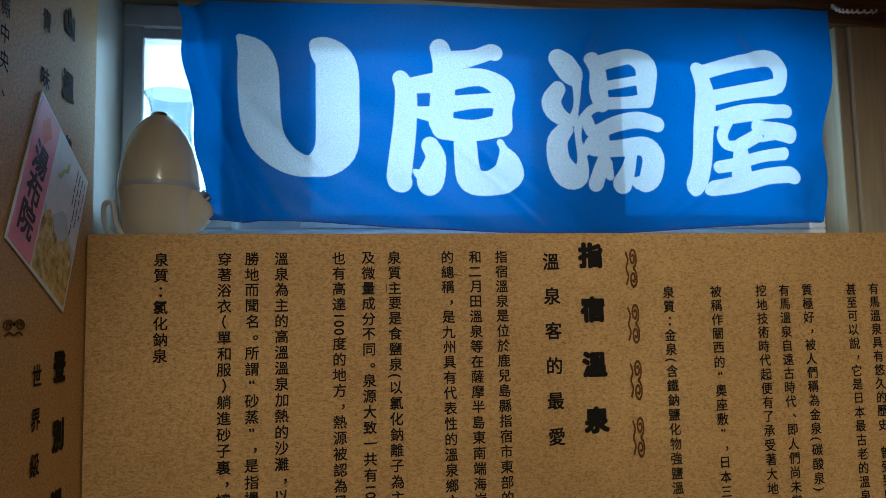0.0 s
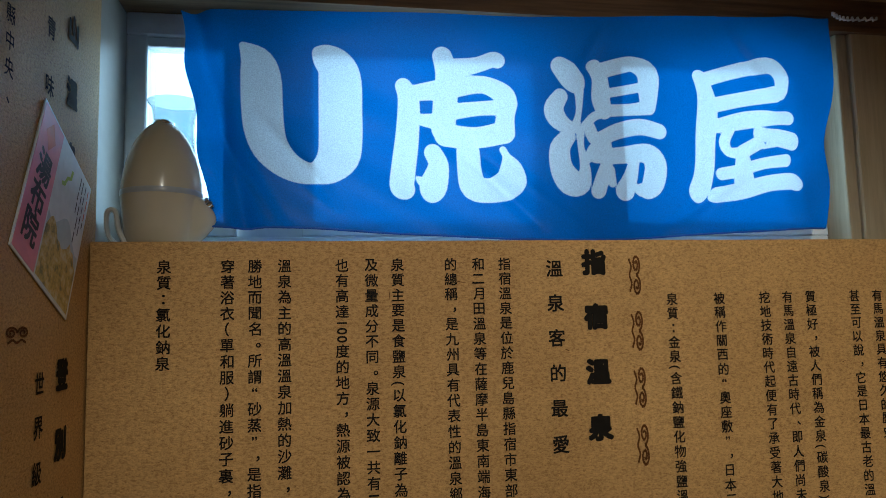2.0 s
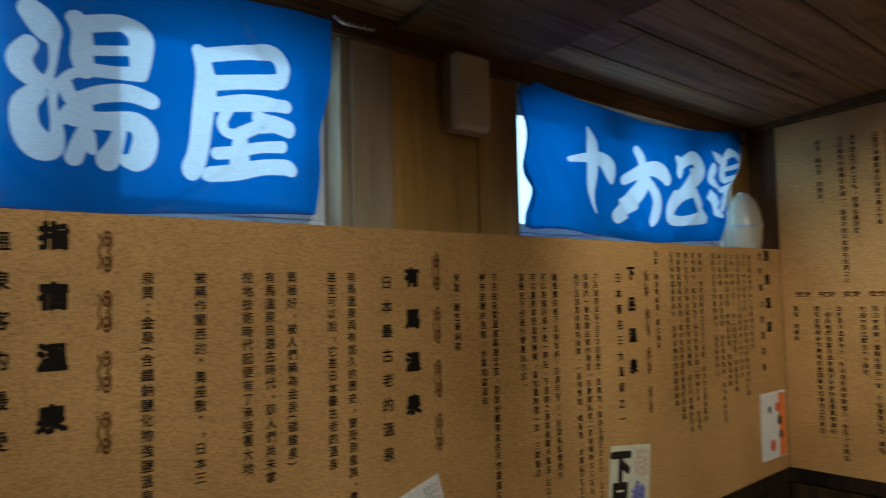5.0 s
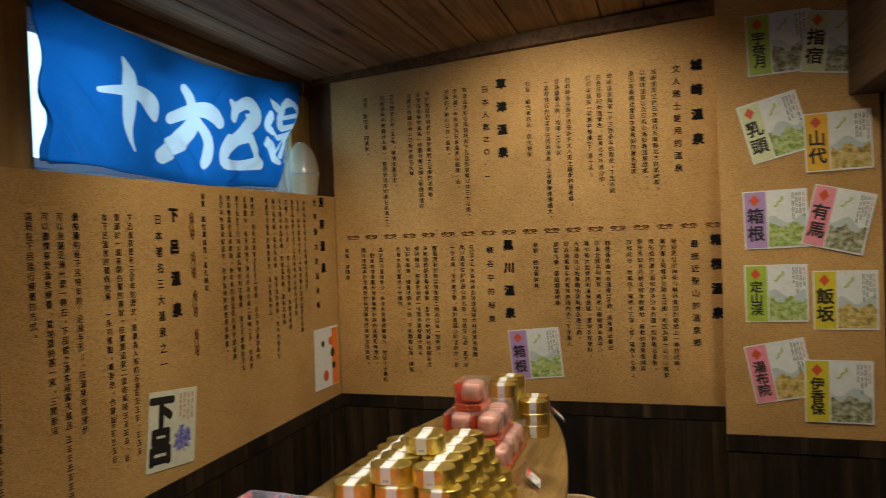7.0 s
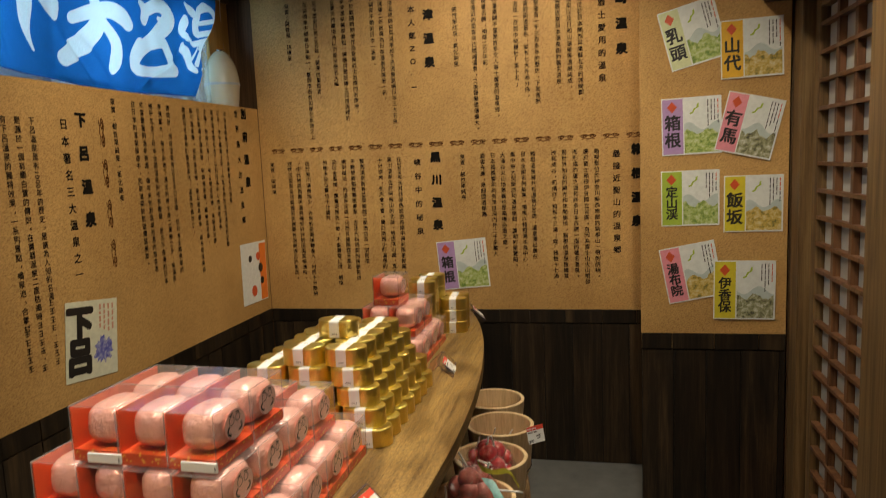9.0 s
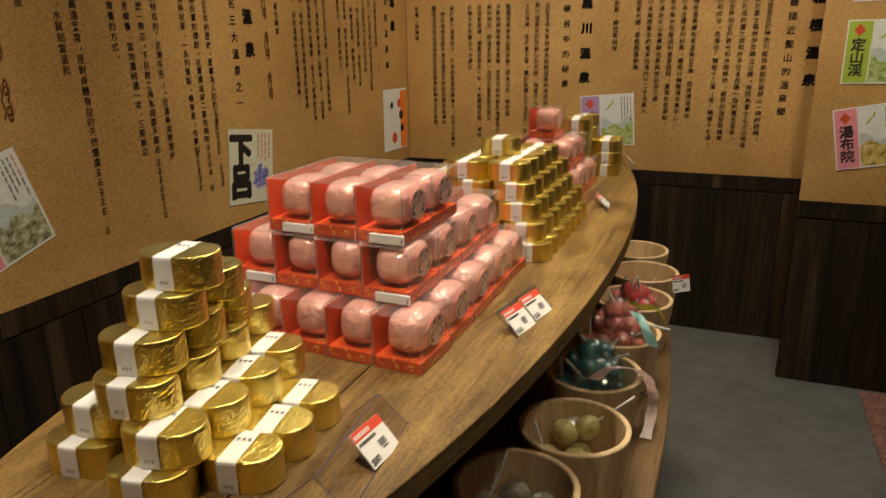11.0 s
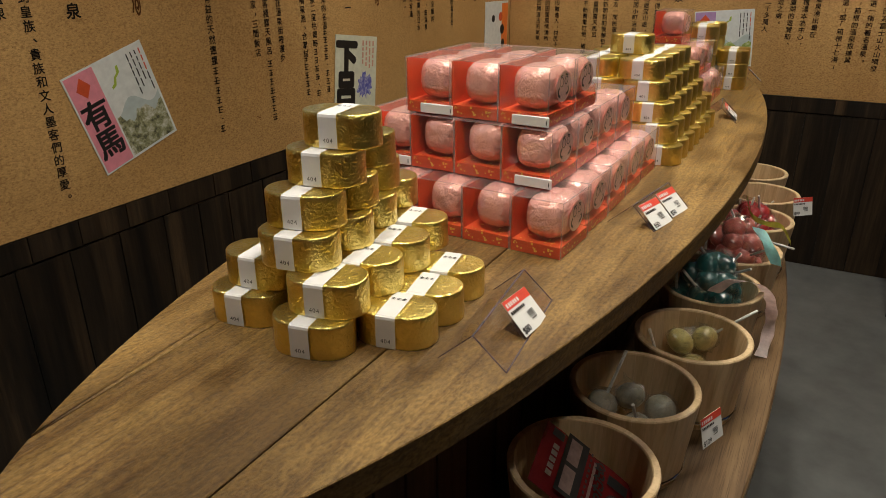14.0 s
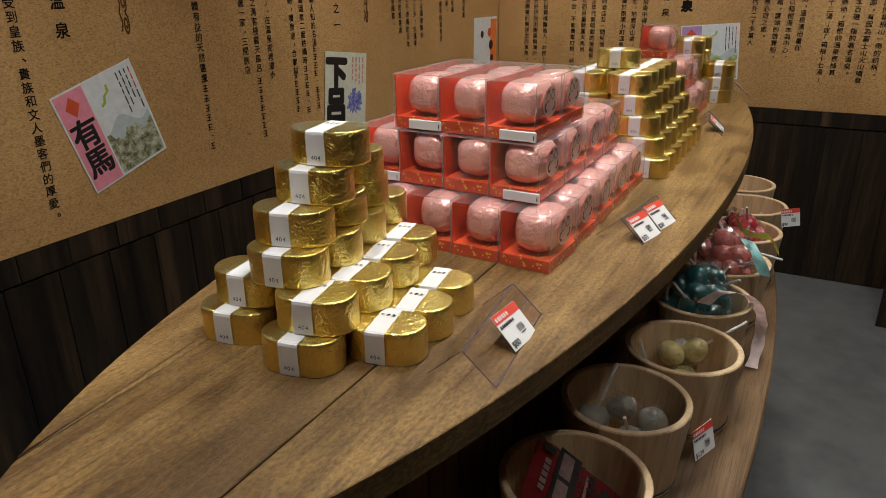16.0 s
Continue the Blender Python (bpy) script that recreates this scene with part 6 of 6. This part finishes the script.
bucket = bucket_master()
BUCKETS = [(0.872, 0.331), (1.064, 0.321), (1.246, 0.277), (1.45, 0.285), (1.65, 0.272), (1.855, 0.266), (2.06, 0.268), (2.255, 0.312)]
for k, (x, y) in enumerate(BUCKETS):
    m = pose(x, y, SHELF + 0.0005, 0, 0, 13 * k)
    if k == 0:
        bucket.matrix_world = m @ Matrix.Diagonal((0.72, 0.72, 0.66, 1))
    else:
        copy_thing(bucket, m)


def tint(name, c, rough=0.3):
    return plain(name, c, rough, grain=0.25, scale=50, bumpy=0.1)


M_TEAL = tint("teal_bath_ball", (0.025, 0.13, 0.125))
M_YELLOW = tint("yellow_bath_ball", (0.62, 0.52, 0.20))
M_GREY = tint("grey_bath_ball", (0.36, 0.335, 0.265))
M_PINK = tint("pink_bath_ball", (0.58, 0.15, 0.12))
M_REDBALL = tint("red_bath_ball", (0.48, 0.025, 0.03))
M_STICK = tint("white_stick", (0.70, 0.68, 0.64))
M_RIBBON = tint("pink_ribbon", (0.86, 0.68, 0.64), 0.35)
M_TEALRIB = tint("aqua_ribbon", (0.42, 0.78, 0.78), 0.35)
M_YELRIB = tint("yellow_ribbon", (0.52, 0.46, 0.06), 0.45)
lolly_rng = random.Random(77)


def lolly(at, r, material, colour, lean=None, stick=0.09, ribbon=None, tip=None):
    """A wrapped bath ball on a stick, with film gathered at the neck."""
    lean = lean or (lolly_rng.uniform(-50, 50), lolly_rng.uniform(-50, 50))
    t = empty("bath_lolly", colour + " bath ball wrapped in film on a white stick", "bath ball", "wrapped bath balls in the buckets")
    t.matrix_world = pose(*at, lean[0], lean[1], lolly_rng.uniform(0, 360))
    bm = bmesh.new()
    bmesh.ops.create_uvsphere(bm, u_segments=18, v_segments=12, radius=r, matrix=Matrix.Diagonal((1, 1, 0.82, 1)))
    part("ball", bm, material, t, smooth=True)
    bm = bmesh.new()
    bmesh.ops.create_icosphere(bm, subdivisions=3, radius=r * 1.07, matrix=Matrix.Diagonal((1, 1, 0.86, 1)))
    for v in bm.verts:
        v.co += v.co.normalized() * 0.008 * noise.noise(v.co * 125 + Vector(at) * 9)
        if v.co.z > r * 0.62:
            f = (v.co.z - r * 0.62) / (r * 0.3)
            v.co.z += f * r * 0.5
            v.co.x *= 1 - 0.45 * f
            v.co.y *= 1 - 0.45 * f
    w = part("film", bm, M_WRAP, t, "clear crinkled film")
    w.visible_shadow = False
    if tip:
        end = t.matrix_world.inverted() @ Vector(tip)
        part("stick", tube([end.normalized() * r * 0.8, end], 0.0024, 8), M_STICK, t, "white stick")
    elif stick:
        part("stick", tube([(0, 0, r * 0.7), (0.002, 0, r + stick)], 0.0024, 8), M_STICK, t, "white stick")
    if ribbon:
        part("ribbon", lathe(bmesh.new(), [(r * 0.40, r * 1.0), (r * 0.42, r * 1.1)], 16), ribbon, t)
    return t


def fill(k, count, material, colour, r=0.032, height=0.11, stick=0.08, ribbon=None):
    x, y = BUCKETS[k]
    for i in range(count):
        a, d = i * 2.4, (0.058 - 0.012 * (i // 7)) * math.sqrt((i % 7) / 7.0 + 0.05)
        lolly((x + d * math.cos(a), y + d * math.sin(a), SHELF + height + 0.024 * (i // 7)), r, material, colour, stick=stick if i % 3 == 0 else 0, ribbon=ribbon)


lolly((1.065, 0.363, SHELF + 0.078), 0.0223, M_GREY, "pale grey", (5, 25), tip=(1.096, 0.344, 0.721))
lolly((1.106, 0.334, SHELF + 0.077), 0.0223, M_GREY, "pale grey", (60, 10), 0.0)
lolly((1.091, 0.286, SHELF + 0.077), 0.0223, M_GREY, "pale grey", (-40, -30), 0.0)
lolly((1.051, 0.307, SHELF + 0.066), 0.0216, M_GREY, "pale grey", (20, 30), tip=(1.027, 0.312, 0.682))
lolly((1.285, 0.300, SHELF + 0.087), 0.0230, M_YELLOW, "yellow", (60, 20), 0.0)
lolly((1.304, 0.266, SHELF + 0.092), 0.0223, M_YELLOW, "yellow", (52, -62), tip=(1.341, 0.196, 0.709))
lolly((1.255, 0.273, SHELF + 0.056), 0.0230, M_YELLOW, "yellow", (-20, 10), 0.0)
lolly((1.240, 0.320, SHELF + 0.059), 0.0223, M_YELLOW, "yellow", (30, 30), tip=(1.265, 0.348, 0.673))
lolly((1.287, 0.277, SHELF + 0.046), 0.0223, M_YELLOW, "yellow", (10, 60), 0.0)
fill(3, 24, M_TEAL, "teal", 0.0245, 0.092, 0.036)
fill(4, 24, M_PINK, "pink and red", 0.0245, 0.098, 0.036)
fill(5, 18, M_REDBALL, "red", 0.0225, 0.092, 0.042)
fill(6, 5, M_PINK, "pink", 0.022, 0.054, 0.036)


def ribbon_band(name, label, pts, width, material, axis=(0, 1, 0)):
    bm = bmesh.new()
    ax = Vector(axis).normalized()
    prev = None
    for i, p in enumerate(arc(pts, 8)):
        a = ax * width / 2 * (1 + 0.12 * math.sin(i * 0.7))
        cur = (bm.verts.new(p - a), bm.verts.new(p + a))
        if prev:
            bm.faces.new((prev[0], prev[1], cur[1], cur[0]))
        prev = cur
    bmesh.ops.solidify(bm, geom=bm.faces[:], thickness=0.0006)
    return tagged(part(name, bm, material), label, "ribbon")


ribbon_band("ribbon", "long pink satin ribbon hanging over a bucket rim", ((1.376, 0.271, 0.710), (1.379, 0.249, 0.733), (1.395, 0.227, 0.733), (1.438, 0.201, 0.710), (1.479, 0.184, 0.667), (1.508, 0.179, 0.624), (1.490, 0.179, 0.591), (1.446, 0.182, 0.570)), 0.0202, M_RIBBON, (-0.25, 1, 0.15))
ribbon_band("ribbon", "aqua satin ribbon end hanging from the goods", ((1.587, 0.232, 0.763), (1.564, 0.207, 0.740), (1.557, 0.189, 0.707)), 0.0230, M_TEALRIB, (0.1, 1, 0.1))
ribbon_band("ribbon", "yellow satin ribbon trailing over a bucket", ((1.639, 0.265, 0.806), (1.603, 0.248, 0.781), (1.606, 0.222, 0.768), (1.636, 0.194, 0.756), (1.629, 0.173, 0.728)), 0.0101, M_YELRIB, (0.3, 0.2, 1))
tagged(part("loose_stick", tube([(1.583, 0.225, 0.743), (1.622, 0.166, 0.720)], 0.0024, 8), M_STICK), "white stick of a bath ball leaning over the bucket rim", "stick")


def red_pouch():
    x, y = BUCKETS[0]
    p = empty("red_pouch", "red printed packet standing in the first bucket", "packet", at=pose(x, y - 0.003, SHELF + 0.095, 36, -6, 8) @ Matrix.Diagonal((0.70, 0.70, 0.70, 1)))
    bm = bmesh.new()
    bmesh.ops.create_grid(bm, x_segments=16, y_segments=16, size=1)
    for v in bm.verts:
        u, w = v.co.x, v.co.y
        v.co = Vector((u * 0.072, w * 0.098, 0.011 * (1 - u * u) ** 0.6 * (1 - w * w) ** 0.6 + 0.004 * noise.noise(Vector((u * 2.5, w * 2.5, 1)))))
    back = bmesh.ops.duplicate(bm, geom=bm.faces[:])
    for v in back["geom"]:
        if isinstance(v, bmesh.types.BMVert):
            v.co.z = -v.co.z * 0.8 - 0.0005
    part("pouch_body", bm, M_POUCH, p, smooth=True)
    def sheet(name, rows, z, material):
        v, f = bars(rows)
        flat_mesh(name, [(x, y, z) for x, y in v], f, material, p)

    sheet("black_van", [(-0.066, 0.012, 0.066, 0.058)], 0.0140, M_BLACK)
    sheet("van_window", [(-0.058, 0.026, -0.006, 0.050)], 0.0144, M_PALEPRINT)
    sheet("van_window", [(0.004, 0.026, 0.058, 0.050)], 0.0144, M_PALEPRINT)
    sheet("dash_row", [(-0.060 + 0.0125 * k, 0.002, -0.053 + 0.0125 * k, 0.006) for k in range(10)], 0.0142, M_BLACK)
    sheet("print_band", [(-0.055, -0.009, 0.045, -0.003)], 0.0140, M_PALEPRINT)
    writing("lettering", [(c, -0.046 + 0.022 * i, -0.024 + 0.002 * i, 0.025, 0.035) for i, c in enumerate("あったため")], Matrix.Translation((0, 0, 0.0146)), M_BLACK, p)
    for name, r, z, mat in (("round_seal", 0.021, 0.0138, M_BLACK), ("seal_field", 0.0185, 0.0142, M_PALEPRINT), ("seal_mark", 0.010, 0.0146, M_BLACK)):
        bm = bmesh.new()
        bmesh.ops.create_circle(bm, cap_ends=True, segments=24, radius=r, matrix=Matrix.Translation((-0.012, -0.060, z)))
        part(name, bm, mat, p)
    sheet("side_label", [(0.022, -0.078, 0.044, -0.036)], 0.0140, M_BLACK)
    sheet("head_lettering", [(-0.050 + 0.015 * k, 0.068, -0.039 + 0.015 * k, 0.080) for k in range(5)], 0.0135, M_PALEPRINT)
    sheet("head_seal", [(0.036, 0.064, 0.054, 0.088)], 0.0135, M_BLACK)
    return p


M_PALEPRINT = plain("pale_pink_print", (0.30, 0.20, 0.18), 0.35, grain=0.25, scale=60, bumpy=0.0)
M_POUCH = plain("red_pouch_film", (0.19, 0.014, 0.016), 0.25, grain=0.2, scale=25, bumpy=0.15)
red_pouch()


def hanging_tag(x, y, z, turn, price):
    s = empty("price_tag", "white price card with red head clipped to a bucket", "price tag", "cards on the buckets", at=pose(x, y, z, 0, 0, turn) @ Matrix.Diagonal((0.72, 0.72, 0.72, 1)))
    card(s, pose(0, 0, 0, 75, 0, 0), price)


hanging_tag(1.102, 0.216, 0.629, -22, "$129")
hanging_tag(2.010, 0.170, 0.686, -50, "$99")


# ---- dark plank wainscot, board by board ----
def wainscot(name, length, place, top_of, lift=0.0):
    """Boards of uneven width under a rail of short blocks; place(u) gives the pose at u along the wall."""
    w = empty(name, "dark stained plank wainscot below the wallpaper", "wainscot", "", "structure")
    rr = random.Random(len(name) * 7)
    part("backing", boxed(0, -0.001, 0.0, length, 0.004, top_of(0) - 0.06, 0, place), M_JOINT, w)
    u = 0.0
    while u < length - 0.02:
        d = min(rr.uniform(0.10, 0.15), length - u)
        t = min(top_of(u), top_of(u + d))
        part("plank", boxed(u + 0.002, -0.005 - rr.uniform(0, 0.002), 0.003, u + d - 0.002, 0.0, t - 0.066, 0, place), M_DARKWOOD, w)
        u += d
    u = 0.0
    while u < length - 0.02:
        d = min(rr.uniform(0.11, 0.17), length - u)
        t = min(top_of(u), top_of(u + d))
        part("rail_block", boxed(u + 0.0015, -0.007 - rr.uniform(0, 0.002), t - 0.060, u + d - 0.0015, 0.0, t - 0.002, 0, place), M_DARKWOOD, w)
        u += d
    return w


wainscot("wainscot_north", EAST - WEST - 0.002, Matrix.Translation((WEST + 0.001, NORTH + 0.007, 0)), lambda u: WAINSCOT)
wainscot("wainscot_east", NORTH + 0.190, pose(EAST + 0.008, NORTH, 0, 0, 0, -90), lambda u: B_LOW)
wainscot("wainscot_proud", 0.514, pose(PROUD + 0.005, -0.159, 0, 0, 0, -90), lambda u: 0.705)
wainscot("wainscot_west", 1.595 - SOUTH - 0.02, pose(WEST - 0.008, SOUTH + 0.01, 0, 0, 0, 90), lambda u: WAINSCOT)
